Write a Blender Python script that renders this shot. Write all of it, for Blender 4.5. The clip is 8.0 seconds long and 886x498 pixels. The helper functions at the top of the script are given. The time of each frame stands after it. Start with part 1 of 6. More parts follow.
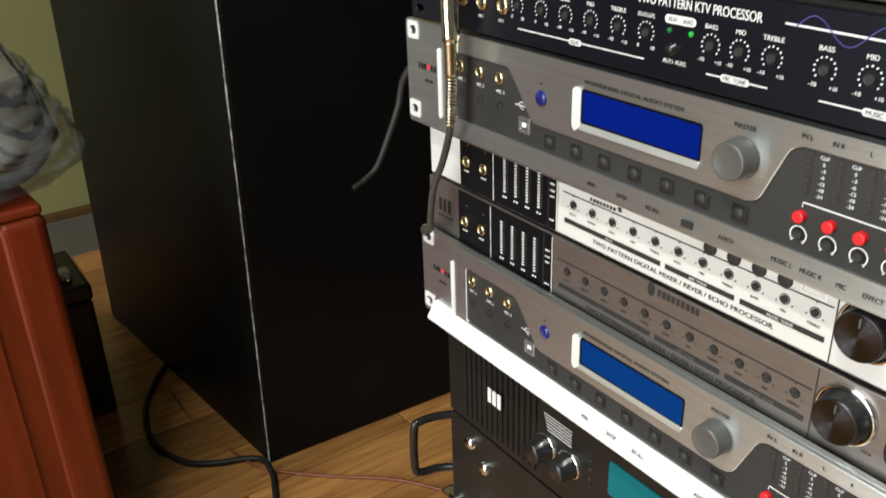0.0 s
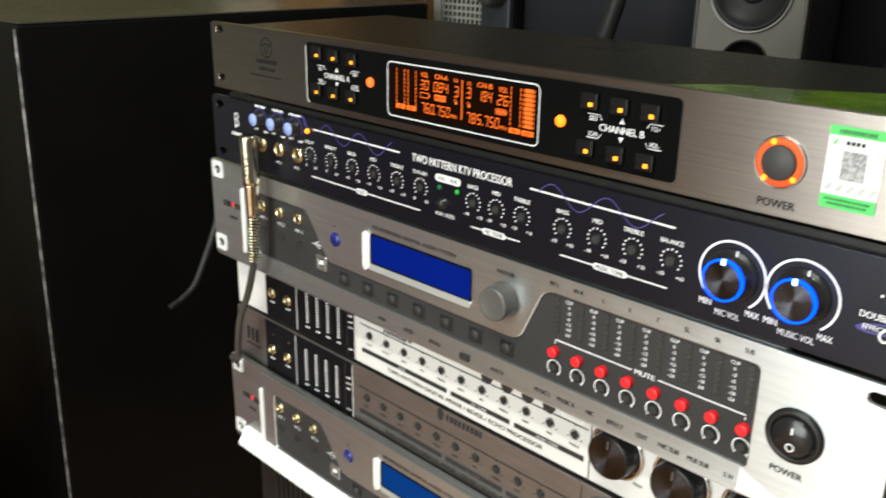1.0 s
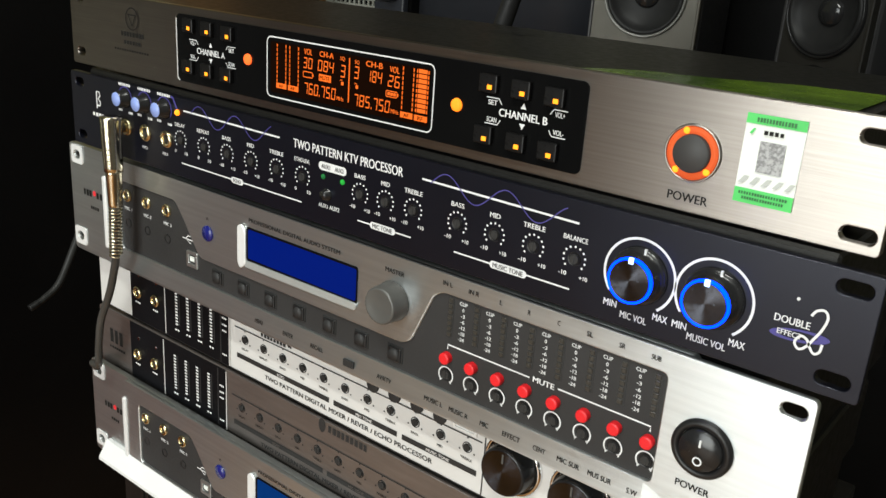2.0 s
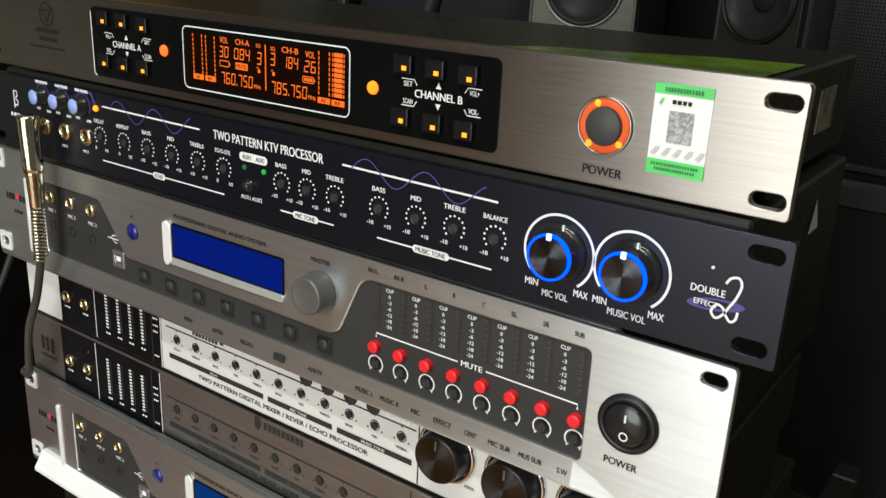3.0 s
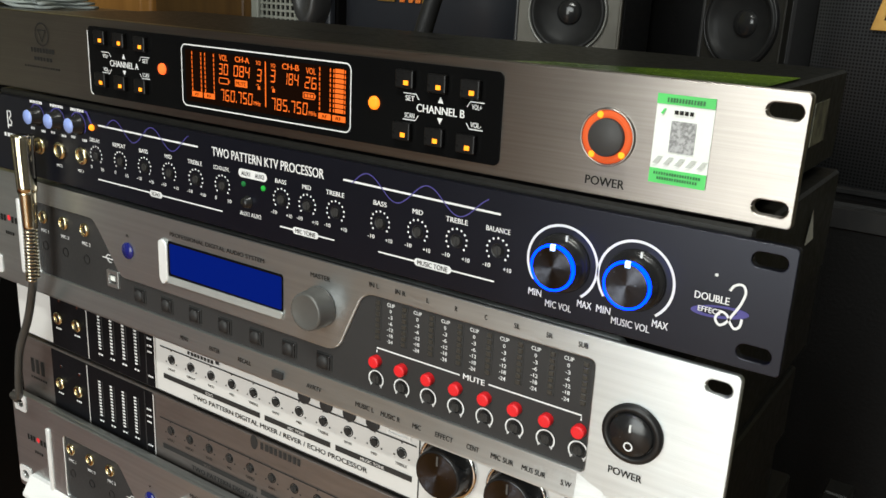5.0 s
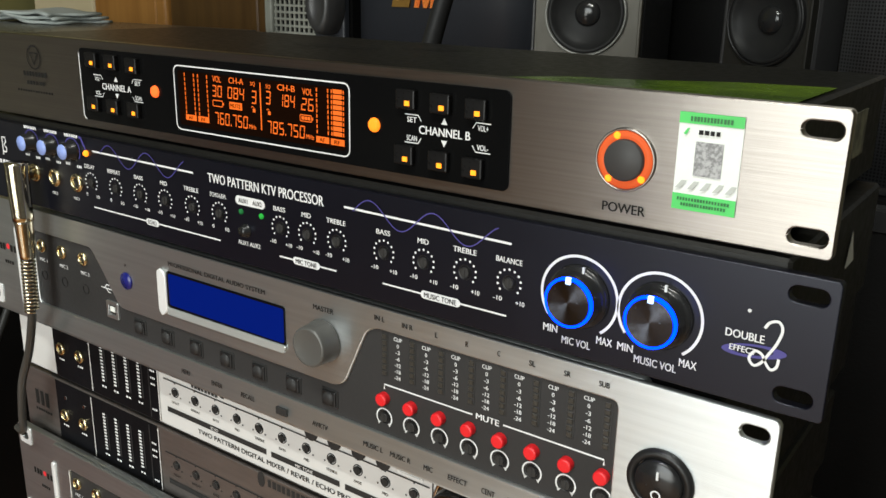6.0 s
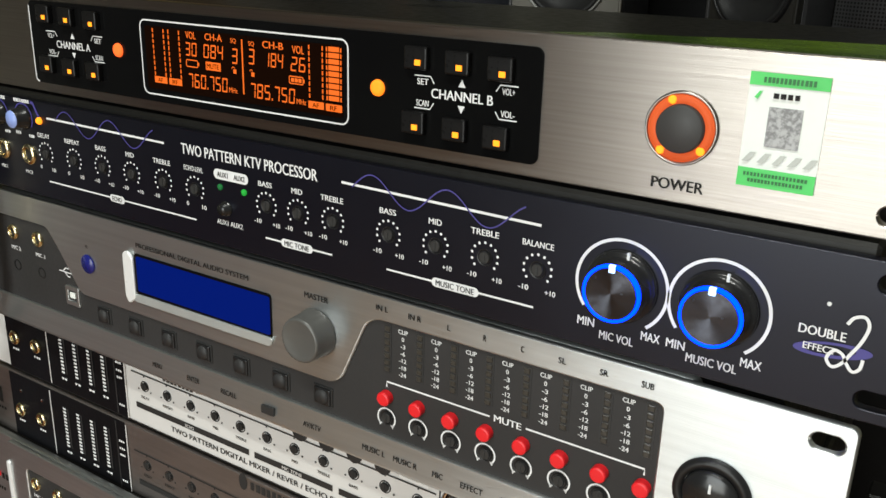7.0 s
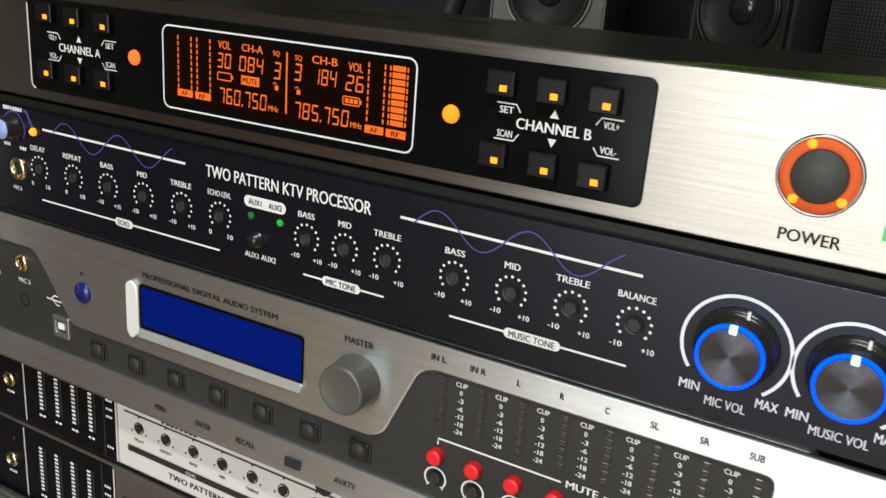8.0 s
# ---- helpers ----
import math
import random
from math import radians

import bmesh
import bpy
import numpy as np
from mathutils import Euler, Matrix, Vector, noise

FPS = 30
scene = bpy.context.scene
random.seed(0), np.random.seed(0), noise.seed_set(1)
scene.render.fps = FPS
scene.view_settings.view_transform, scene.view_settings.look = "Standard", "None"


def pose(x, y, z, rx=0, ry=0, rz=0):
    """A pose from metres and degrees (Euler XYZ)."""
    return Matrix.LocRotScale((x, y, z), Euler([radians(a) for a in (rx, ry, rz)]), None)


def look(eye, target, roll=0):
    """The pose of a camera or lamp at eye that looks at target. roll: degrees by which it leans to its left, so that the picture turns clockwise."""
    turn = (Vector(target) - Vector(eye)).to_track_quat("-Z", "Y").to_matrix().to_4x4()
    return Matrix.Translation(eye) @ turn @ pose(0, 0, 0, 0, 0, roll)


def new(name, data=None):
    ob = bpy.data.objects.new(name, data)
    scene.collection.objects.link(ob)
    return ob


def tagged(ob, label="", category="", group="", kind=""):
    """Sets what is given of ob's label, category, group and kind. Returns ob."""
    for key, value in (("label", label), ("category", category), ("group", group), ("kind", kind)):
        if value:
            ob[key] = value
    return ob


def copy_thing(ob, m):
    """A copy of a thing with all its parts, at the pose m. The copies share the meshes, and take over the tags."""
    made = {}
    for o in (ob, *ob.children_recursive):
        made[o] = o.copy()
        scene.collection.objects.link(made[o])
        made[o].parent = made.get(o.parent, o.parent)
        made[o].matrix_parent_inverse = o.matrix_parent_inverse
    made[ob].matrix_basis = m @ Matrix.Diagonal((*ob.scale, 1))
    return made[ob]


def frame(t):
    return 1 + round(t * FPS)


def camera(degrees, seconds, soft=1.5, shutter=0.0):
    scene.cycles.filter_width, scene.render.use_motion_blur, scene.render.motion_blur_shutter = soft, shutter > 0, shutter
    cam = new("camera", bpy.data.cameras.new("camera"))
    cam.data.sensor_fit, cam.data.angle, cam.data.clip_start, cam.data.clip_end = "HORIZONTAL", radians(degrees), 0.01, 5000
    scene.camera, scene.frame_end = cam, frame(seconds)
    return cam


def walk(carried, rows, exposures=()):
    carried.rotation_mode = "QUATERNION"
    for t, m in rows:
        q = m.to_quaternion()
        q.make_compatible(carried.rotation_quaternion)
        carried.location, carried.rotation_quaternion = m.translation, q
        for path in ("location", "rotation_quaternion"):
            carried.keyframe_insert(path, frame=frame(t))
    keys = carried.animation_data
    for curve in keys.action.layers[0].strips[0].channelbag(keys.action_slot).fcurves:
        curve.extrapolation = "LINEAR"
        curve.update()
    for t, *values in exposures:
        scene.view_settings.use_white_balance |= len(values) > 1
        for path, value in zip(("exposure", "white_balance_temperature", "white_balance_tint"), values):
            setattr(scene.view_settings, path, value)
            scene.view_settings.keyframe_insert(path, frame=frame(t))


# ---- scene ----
cam = camera(53.4, 8.0, shutter=0.2)
PATH = [
    (0, (0.522, -0.333, 0.922), (-0.975, 0.672, 0.057), -2.0),
    (0.5, (0.526, -0.331, 0.951), (-0.927, 0.808, 0.183), -3.0),
    (1, (0.558, -0.329, 0.959), (-0.768, 1.01, 0.288), 0.9),
    (1.2, (0.557, -0.315, 0.958), (-0.67, 1.127, 0.314), 2.4),
    (2.3, (0.531, -0.296, 0.94), (-0.598, 1.223, 0.295), 3.9),
    (2.5, (0.539, -0.291, 0.941), (-0.57, 1.247, 0.305), 3.5),
    (3, (0.547, -0.288, 0.935), (-0.528, 1.27, 0.289), 2.9),
    (3.5, (0.545, -0.294, 0.938), (-0.531, 1.29, 0.359), 3.0),
    (4, (0.545, -0.305, 0.953), (-0.447, 1.363, 0.468), 5.0),
    (4.5, (0.542, -0.306, 0.926), (-0.469, 1.316, 0.336), 4.1),
    (5, (0.542, -0.296, 0.929), (-0.51, 1.301, 0.347), 2.9),
    (5.2, (0.541, -0.296, 0.931), (-0.534, 1.292, 0.364), 2.7),
    (6.3, (0.52, -0.253, 0.933), (-0.571, 1.306, 0.317), 0.5),
    (6.5, (0.509, -0.246, 0.927), (-0.545, 1.324, 0.275), 0.8),
    (7, (0.492, -0.245, 0.924), (-0.52, 1.355, 0.279), 1.8),
    (7.5, (0.476, -0.252, 0.925), (-0.511, 1.38, 0.325), 3.7),
    (8, (0.437, -0.238, 0.922), (-0.461, 1.439, 0.305), 4.5),
]
walk(cam, [(t, look(eye, target, roll)) for t, eye, target, roll in PATH],
     exposures=[(0, 0.38), (1.0, 0.43), (2.3, 0.0), (6.5, 0.0), (7.2, -0.12), (8.0, -0.12)])

# ---- light ----
world = bpy.data.worlds.new("world")
scene.world = world
world.use_nodes = True
wn = world.node_tree.nodes
sky = wn.new("ShaderNodeTexSky")
sky.sky_type = "NISHITA"
sky.sun_disc = False
sky.sun_elevation, sky.sun_rotation = radians(40), radians(160)
world.node_tree.links.new(sky.outputs[0], wn["Background"].inputs[0])
wn["Background"].inputs[1].default_value = 0.1


def area_lamp(name, m, width, height, watts, colour):
    lamp = bpy.data.lights.new(name, "AREA")
    lamp.shape, lamp.size, lamp.size_y = "RECTANGLE", width, height
    lamp.energy, lamp.color = watts, colour
    ob = new(name, lamp)
    ob.matrix_world = m
    return ob


area_lamp("doorway_daylight", pose(0.40, -2.96, 1.15, 90, 0, 0), 1.9, 2.1, 80, (0.925, 0.975, 0.945))
area_lamp("tube_light", pose(0.62, -1.05, 2.56), 1.2, 0.07, 36, (0.97, 1.0, 0.93))

# ---- materials ----


def material(name, base, rough=0.5, metal=0.0, second=None, scale=30.0, fine=400.0, bump=0.02, spread=0.5,
             stretch=(1, 1, 1), coat=0.0, rough_vary=0.12, aniso=0.0, aniso_axis="Z", shine=0.5):
    """A surface with grain at two scales: broad patches between base and second, fine relief and uneven gloss."""
    m = bpy.data.materials.new(name)
    m.use_nodes = True
    nt = m.node_tree
    b = nt.nodes["Principled BSDF"]
    second = second or tuple(c * 0.82 for c in base)
    where = nt.nodes.new("ShaderNodeTexCoord")
    fit_to = nt.nodes.new("ShaderNodeMapping")
    fit_to.inputs["Scale"].default_value = stretch
    nt.links.new(where.outputs["Object"], fit_to.inputs[0])
    broad, grain = nt.nodes.new("ShaderNodeTexNoise"), nt.nodes.new("ShaderNodeTexNoise")
    broad.inputs["Scale"].default_value, grain.inputs["Scale"].default_value = scale, fine
    broad.inputs["Detail"].default_value, grain.inputs["Detail"].default_value = 5, 3
    for n in (broad, grain):
        nt.links.new(fit_to.outputs[0], n.inputs["Vector"])
    ramp = nt.nodes.new("ShaderNodeMapRange")
    ramp.inputs[1].default_value, ramp.inputs[2].default_value = 0.5 - spread / 2, 0.5 + spread / 2
    nt.links.new(broad.outputs[0], ramp.inputs[0])
    mix = nt.nodes.new("ShaderNodeMix")
    mix.data_type = "RGBA"
    mix.inputs[6].default_value, mix.inputs[7].default_value = (*base, 1), (*second, 1)
    nt.links.new(ramp.outputs[0], mix.inputs[0])
    nt.links.new(mix.outputs[2], b.inputs["Base Color"])
    gloss = nt.nodes.new("ShaderNodeMapRange")
    gloss.inputs[3].default_value, gloss.inputs[4].default_value = max(0.03, rough - rough_vary), min(1, rough + rough_vary)
    nt.links.new(grain.outputs[0], gloss.inputs[0])
    nt.links.new(gloss.outputs[0], b.inputs["Roughness"])
    if bump:
        bp = nt.nodes.new("ShaderNodeBump")
        bp.inputs["Strength"].default_value, bp.inputs["Distance"].default_value = bump, 0.002
        nt.links.new(grain.outputs[0], bp.inputs["Height"])
        nt.links.new(bp.outputs[0], b.inputs["Normal"])
    b.inputs["Metallic"].default_value, b.inputs["Specular IOR Level"].default_value = metal, shine
    b.inputs["Coat Weight"].default_value = coat
    b.inputs["Coat Roughness"].default_value = 0.12
    if aniso:
        tan = nt.nodes.new("ShaderNodeTangent")
        tan.direction_type, tan.axis = "RADIAL", aniso_axis
        b.inputs["Anisotropic"].default_value, b.inputs["Anisotropic Rotation"].default_value = aniso, 0.25
        nt.links.new(tan.outputs[0], b.inputs["Tangent"])
    return m


def glowing(name, colour, strength, base=(0.02, 0.02, 0.02), shine=0.03):
    m = bpy.data.materials.new(name)
    m.use_nodes = True
    b = m.node_tree.nodes["Principled BSDF"]
    b.inputs["Base Color"].default_value = (*base, 1)
    b.inputs["Roughness"].default_value, b.inputs["Specular IOR Level"].default_value = 0.2, shine
    b.inputs["Emission Color"].default_value = (*colour, 1)
    b.inputs["Emission Strength"].default_value = strength
    return m


BRUSHED = material("brushed_steel", (0.41, 0.377, 0.348), 0.35, 1.0, (0.325, 0.298, 0.273), 9, 22, 0.05, 0.5, (1.6, 1, 110), aniso=0.85)
ANODISED = material("anodised_aluminium", (0.67, 0.695, 0.695), 0.38, 0.92, (0.575, 0.597, 0.597), 7, 40, 0.05, 0.45, (1.6, 1, 60), aniso=0.8)
EDGE = material("cut_aluminium", (0.88, 0.88, 0.87), 0.32, 0.25, (0.80, 0.80, 0.79), 60, bump=0.0)
FRAME_PALE = material("pale_bevel_metal", (0.62, 0.66, 0.65), 0.35, 0.6, (0.54, 0.58, 0.57), 40, 300, 0.0)
MIXER_WHITE = material("white_silver_lacquer", (0.74, 0.73, 0.71), 0.40, 0.18, (0.66, 0.65, 0.63), 22, 300, 0.01)
# White base stands in for the blown-out light on the lower metal lip.
LIP_BLOWN = material("blown_out_lip", (0.80, 0.80, 0.79), 0.35, 0.0, (0.74, 0.74, 0.73), 22, 300, 0.01)
MIXER_GREY = material("grey_metallic_lacquer", (0.30, 0.272, 0.255), 0.38, 0.85, (0.235, 0.212, 0.20), 22, 260, 0.03, stretch=(1.5, 1, 12))
PANEL_BLACK = material("black_printed_panel", (0.004, 0.004, 0.0045), 0.42, 0.0, (0.007, 0.007, 0.0085), 14, 500, 0.01, shine=0.1)
KTV_BLUE = material("blue_black_anodised_panel", (0.0026, 0.0028, 0.0054), 0.30, 0.0, (0.0036, 0.0041, 0.0080), 10, 60, 0.0, rough_vary=0.03, shine=0.42)
KTV_BLUE.node_tree.nodes["Principled BSDF"].inputs["Specular Tint"].default_value = (0.84, 0.86, 1.0, 1)
GLASS_BLACK = material("black_acrylic", (0.003, 0.003, 0.0032), 0.14, 0.0, (0.0045, 0.0045, 0.0045), 20, 200, 0.0, rough_vary=0.05, shine=0.09)
PANEL_GREY = material("dark_grey_coating", (0.036, 0.035, 0.035), 0.5, 0.1, (0.026, 0.0255, 0.0255), 18, 600, 0.03, shine=0.3)
STEEL_BLACK = material("black_painted_steel", (0.007, 0.0068, 0.0062), 0.38, 0.0, (0.013, 0.0122, 0.0108), 7, 240, 0.03, shine=0.26)
PLASTIC_BLACK = material("black_plastic", (0.008, 0.008, 0.0085), 0.35, 0.0, (0.015, 0.0145, 0.0145), 60, 800, 0.02, shine=0.35)
RUBBER = material("black_rubber", (0.010, 0.010, 0.010), 0.5, 0.0, (0.018, 0.0175, 0.017), 25, 300, 0.03, shine=0.3)
KEY_BLACK = material("black_key_plastic", (0.005, 0.0048, 0.0048), 0.3, 0.0, (0.008, 0.0077, 0.0077), 90, 500, 0.0, shine=0.2)
SEAL_INK = material("dark_green_print", (0.03, 0.17, 0.05), 0.6, bump=0.0)
METER_CELL = material("smoky_meter_window", (0.030, 0.028, 0.024), 0.3, 0.0, (0.045, 0.041, 0.034), 300, 600, 0.0)
CABLE_GREY = material("grey_cable_sheath", (0.060, 0.057, 0.052), 0.42, 0.0, (0.042, 0.040, 0.036), 40, 300, 0.02)
KNOB_GREY = material("grey_knob_plastic", (0.12, 0.118, 0.11), 0.35, 0.2, (0.09, 0.088, 0.082), 40, 500, 0.02)
KNOB_BLACK = material("glossy_black_knob", (0.012, 0.012, 0.013), 0.22, 0.1, (0.02, 0.02, 0.02), 30, 400, 0.0)
CAP_METAL = material("turned_cap", (0.060, 0.066, 0.082), 0.22, 1.0, (0.10, 0.105, 0.125), 90, 600, 0.0, aniso=0.92, aniso_axis="Y")
CHROME = material("chrome", (0.82, 0.82, 0.82), 0.1, 1.0, (0.7, 0.7, 0.7), 40, 200, 0.0, rough_vary=0.05)
GOLD = material("brass_jack", (0.80, 0.72, 0.48), 0.2, 1.0, (0.62, 0.52, 0.30), 150, 500, 0.0)
PLUG = material("worn_nickel_plug", (0.86, 0.79, 0.62), 0.13, 1.0, (0.62, 0.54, 0.38), 120, 420, 0.03)
PRINT_WHITE = material("white_print", (0.80, 0.80, 0.80), 0.55, bump=0.0)
PRINT_BLACK = material("black_print", (0.02, 0.02, 0.02), 0.5, bump=0.0)
PRINT_DARK = material("dark_grey_print", (0.018, 0.017, 0.016), 0.6, bump=0.0, shine=0.15)
PRINT_PURPLE = material("purple_print", (0.06, 0.05, 0.24), 0.5, bump=0.0)
PRINT_RED = material("red_print", (0.75, 0.03, 0.04), 0.5, bump=0.0)
RED_BUTTON = material("red_button_plastic", (0.80, 0.016, 0.022), 0.4, 0.0, (0.70, 0.013, 0.018), 80, 300, 0.0)
BLUE_CAP = material("pale_blue_knob_cap", (0.30, 0.40, 0.80), 0.35, 0.0, (0.26, 0.35, 0.72), 80, 300, 0.0)
IR_BLUE = material("dark_blue_lens", (0.012, 0.016, 0.16), 0.2, bump=0.0)
STICKER_WHITE = material("white_sticker_paper", (0.80, 0.82, 0.78), 0.5, 0.0, (0.74, 0.77, 0.72), 120, 500, 0.0)
STICKER_GREEN = material("green_sticker_print", (0.08, 0.62, 0.13), 0.5, bump=0.0)
STICKER_GREY = material("grey_sticker_print", (0.50, 0.52, 0.48), 0.5, bump=0.0)
SIDE_PAPER = material("aged_sticker_paper", (0.16, 0.16, 0.11), 0.6, 0.0, (0.06, 0.06, 0.045), 160, 500, 0.0, 0.25)
SHAFT = material("dark_pot_shaft", (0.022, 0.021, 0.02), 0.5, 0.0, (0.03, 0.029, 0.028), 200, 600, 0.0, shine=0.3)
CODE_GREY = material("grey_patch_print", (0.20, 0.20, 0.20), 0.5, 0.0, (0.42, 0.42, 0.42), 900, 500, 0.0, 0.2)
GREEN_PATCH = material("green_cover_patch", (0.115, 0.19, 0.014), 0.25, 0.0, (0.035, 0.065, 0.01), 22, 120, 0.25, 0.3)
LCD_BACK = glowing("amber_lcd_glass", (0.30, 0.03, 0.0), 0.012, (0.004, 0.002, 0.001), shine=0.05)
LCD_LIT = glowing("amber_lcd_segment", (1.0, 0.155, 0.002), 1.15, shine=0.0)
LED_AMBER = glowing("amber_led", (1.0, 0.26, 0.012), 1.9, (0.4, 0.2, 0.02))
LED_ORANGE = glowing("orange_led", (1.0, 0.11, 0.02), 1.5, (0.5, 0.1, 0.02))
LAMP_AMBER = glowing("amber_lamp", (1.0, 0.17, 0.008), 1.7, (0.5, 0.2, 0.02))
RING_ORANGE = glowing("orange_light_ring", (1.0, 0.085, 0.015), 0.4, (0.4, 0.09, 0.03))
LED_GREEN = glowing("green_led", (0.05, 1.0, 0.12), 0.28, (0.02, 0.2, 0.03))
LED_GREEN_DIM = glowing("dim_green_led", (0.03, 0.5, 0.10), 0.12, (0.02, 0.12, 0.04))
RING_BLUE = glowing("blue_light_ring", (0.0, 0.026, 1.0), 7.0, (0.0, 0.02, 0.3), shine=0.0)
TICK_BLUE = glowing("pale_blue_light", (0.45, 0.65, 1.0), 2.2, (0.3, 0.4, 0.6))
SCREEN_BLUE = glowing("blue_lcd", (0.0, 0.016, 0.34), 0.42, (0.001, 0.004, 0.03))
# SCREEN_BLUE with the glare on the lower screen mixed into its glow.
SCREEN_GLARE = glowing("glare_blue_lcd", (0.0, 0.055, 0.30), 0.45, (0.001, 0.008, 0.03))
SCREEN_CYAN = glowing("teal_lcd", (0.0, 0.22, 0.24), 0.35, (0.01, 0.06, 0.07))
SPEAKER_BLACK = material("black_textured_speaker_paint", (0.0034, 0.0033, 0.0034), 0.42, 0.0, (0.0065, 0.0063, 0.0062), 4, 260, 0.14, shine=0.13)
SCUFF = material("scuffed_bare_edge", (0.38, 0.37, 0.35), 0.7, 0.0, (0.10, 0.1, 0.095), 70, 500, 0.1, 0.25)
CONE = material("speaker_cone", (0.016, 0.016, 0.0165), 0.42, 0.0, (0.022, 0.022, 0.0215), 60, 500, 0.03, shine=0.16)
RING_GREY = material("pale_grey_ring", (0.26, 0.26, 0.24), 0.35, 0.4, (0.19, 0.19, 0.175), 40, 300, 0.02)
BAFFLE = material("grey_beige_baffle", (0.085, 0.077, 0.058), 0.42, 0.2, (0.06, 0.055, 0.042), 9, 200, 0.02, stretch=(1, 1, 0.2))
# Shaded copy of BAFFLE, for the tower that is turned from the light.
BAFFLE_SHADED = material("dark_grey_baffle", (0.026, 0.0245, 0.021), 0.42, 0.2, (0.019, 0.018, 0.0155), 9, 200, 0.02, stretch=(1, 1, 0.2))
AMP_BLACK = material("amplifier_black_coating", (0.009, 0.0085, 0.008), 0.42, 0.1, (0.016, 0.0145, 0.0125), 30, 400, 0.03, shine=0.35)
SIDE_GREY = material("grey_speaker_side", (0.04, 0.039, 0.04), 0.4, 0.0, (0.03, 0.03, 0.03), 8, 200, 0.02)
CLOTH_BLUE = material("blue_grey_speaker_front", (0.026, 0.028, 0.034), 0.45, 0.0, (0.019, 0.021, 0.026), 6, 600, 0.06, shine=0.35)
GOLD_BADGE = material("gold_badge", (0.45, 0.26, 0.065), 0.36, 0.7, (0.34, 0.18, 0.04), 60, 300, 0.0)
ORANGE_BADGE = material("orange_badge", (0.95, 0.16, 0.03), 0.3, 0.3, (0.8, 0.3, 0.06), 60, 300, 0.0)
WIRE_WHITE = material("off_white_plastic_grille", (0.24, 0.245, 0.215), 0.5, 0.0, (0.18, 0.185, 0.16), 20, 300, 0.02)
WOOD_RED = material("red_brown_varnished_wood", (0.20, 0.026, 0.005), 0.34, 0.0, (0.115, 0.013, 0.003), 9, 60, 0.03, 0.5, (6, 6, 0.5), coat=0.12)
WOOD_TAN = material("tan_varnished_wood", (0.42, 0.20, 0.05), 0.4, 0.0, (0.30, 0.13, 0.03), 7, 80, 0.05, 0.5, (6, 6, 0.4))
WOOD_DARK = material("dark_brown_wood", (0.10, 0.05, 0.014), 0.42, 0.0, (0.06, 0.028, 0.008), 8, 80, 0.05, 0.5, (6, 6, 0.4))
CREAM = material("cream_paint", (0.68, 0.58, 0.38), 0.6, 0.0, (0.60, 0.5, 0.32), 6, 80, 0.05)
WALL_PAINT = material("olive_yellow_wall_paint", (0.21, 0.195, 0.072), 0.8, 0.0, (0.175, 0.162, 0.06), 2.2, 120, 0.12)
WALL_GREY = material("grey_brown_wall_paint", (0.118, 0.115, 0.104), 0.8, 0.0, (0.088, 0.085, 0.077), 2.2, 120, 0.12)
# Dark colour for an unseen wall, so the panels reflect less at their left.
WALL_DIMMING = material("dark_brown_wall_paint", (0.050, 0.045, 0.038), 0.8, 0.0, (0.036, 0.032, 0.027), 2.2, 120, 0.12)
CEILING_PAINT = material("ceiling_paint", (0.24, 0.235, 0.22), 0.85, 0.0, (0.20, 0.195, 0.18), 2, 80, 0.08)
SKIRTING = material("grey_skirting_tile", (0.11, 0.10, 0.078), 0.5, 0.0, (0.08, 0.074, 0.058), 6, 90, 0.05)
POWER_GREY = material("dark_grey_rubber_button", (0.05, 0.048, 0.046), 0.5, 0.0, (0.04, 0.038, 0.037), 60, 400, 0.02, shine=0.3)
JOINT = material("floor_joint", (0.08, 0.045, 0.02), 0.8, 0.0, (0.05, 0.03, 0.014), 8, 200, 0.1)
def clear_wrap():
    """Clear film: mostly see-through, cloudy along its creases, with sharp gloss."""
    m = material("crinkled_plastic_wrap", (0.10, 0.11, 0.135), 0.10, 0.0, (0.30, 0.31, 0.34), 18, 55, 0.6, 0.3, coat=1.0, rough_vary=0.06)
    nt = m.node_tree
    crease = nt.nodes.new("ShaderNodeTexNoise")
    crease.noise_type = "RIDGED_MULTIFRACTAL"
    crease.inputs["Scale"].default_value, crease.inputs["Detail"].default_value = 9, 4
    nt.links.new([k for k in nt.nodes if k.bl_idname == "ShaderNodeTexCoord"][0].outputs["Object"], crease.inputs["Vector"])
    cover = nt.nodes.new("ShaderNodeMapRange")
    cover.inputs[1].default_value, cover.inputs[2].default_value = 0.35, 1.1
    cover.inputs[3].default_value, cover.inputs[4].default_value = 0.38, 0.95
    nt.links.new(crease.outputs[0], cover.inputs[0])
    nt.links.new(cover.outputs[0], nt.nodes["Principled BSDF"].inputs["Alpha"])
    return m


WRAP = clear_wrap()
CLOTH_PALE = material("pale_cotton_cloth", (0.50, 0.54, 0.52), 0.85, 0.0, (0.40, 0.44, 0.42), 25, 500, 0.15)
DUST_CAP = material("glossy_dust_cap", (0.014, 0.014, 0.015), 0.16, 0.0, (0.02, 0.02, 0.02), 60, 500, 0.0)
# Dust, and a base lightened for the glancing reflection on the top.
SPEAKER_TOP_LIT = material("dusty_lit_speaker_top", (0.075, 0.069, 0.057), 0.30, 0.0, (0.045, 0.042, 0.036), 5, 180, 0.06)
HANGING = material("dark_grey_sheath", (0.022, 0.0215, 0.021), 0.42, 0.0, (0.03, 0.03, 0.028), 40, 300, 0.02, shine=0.3)


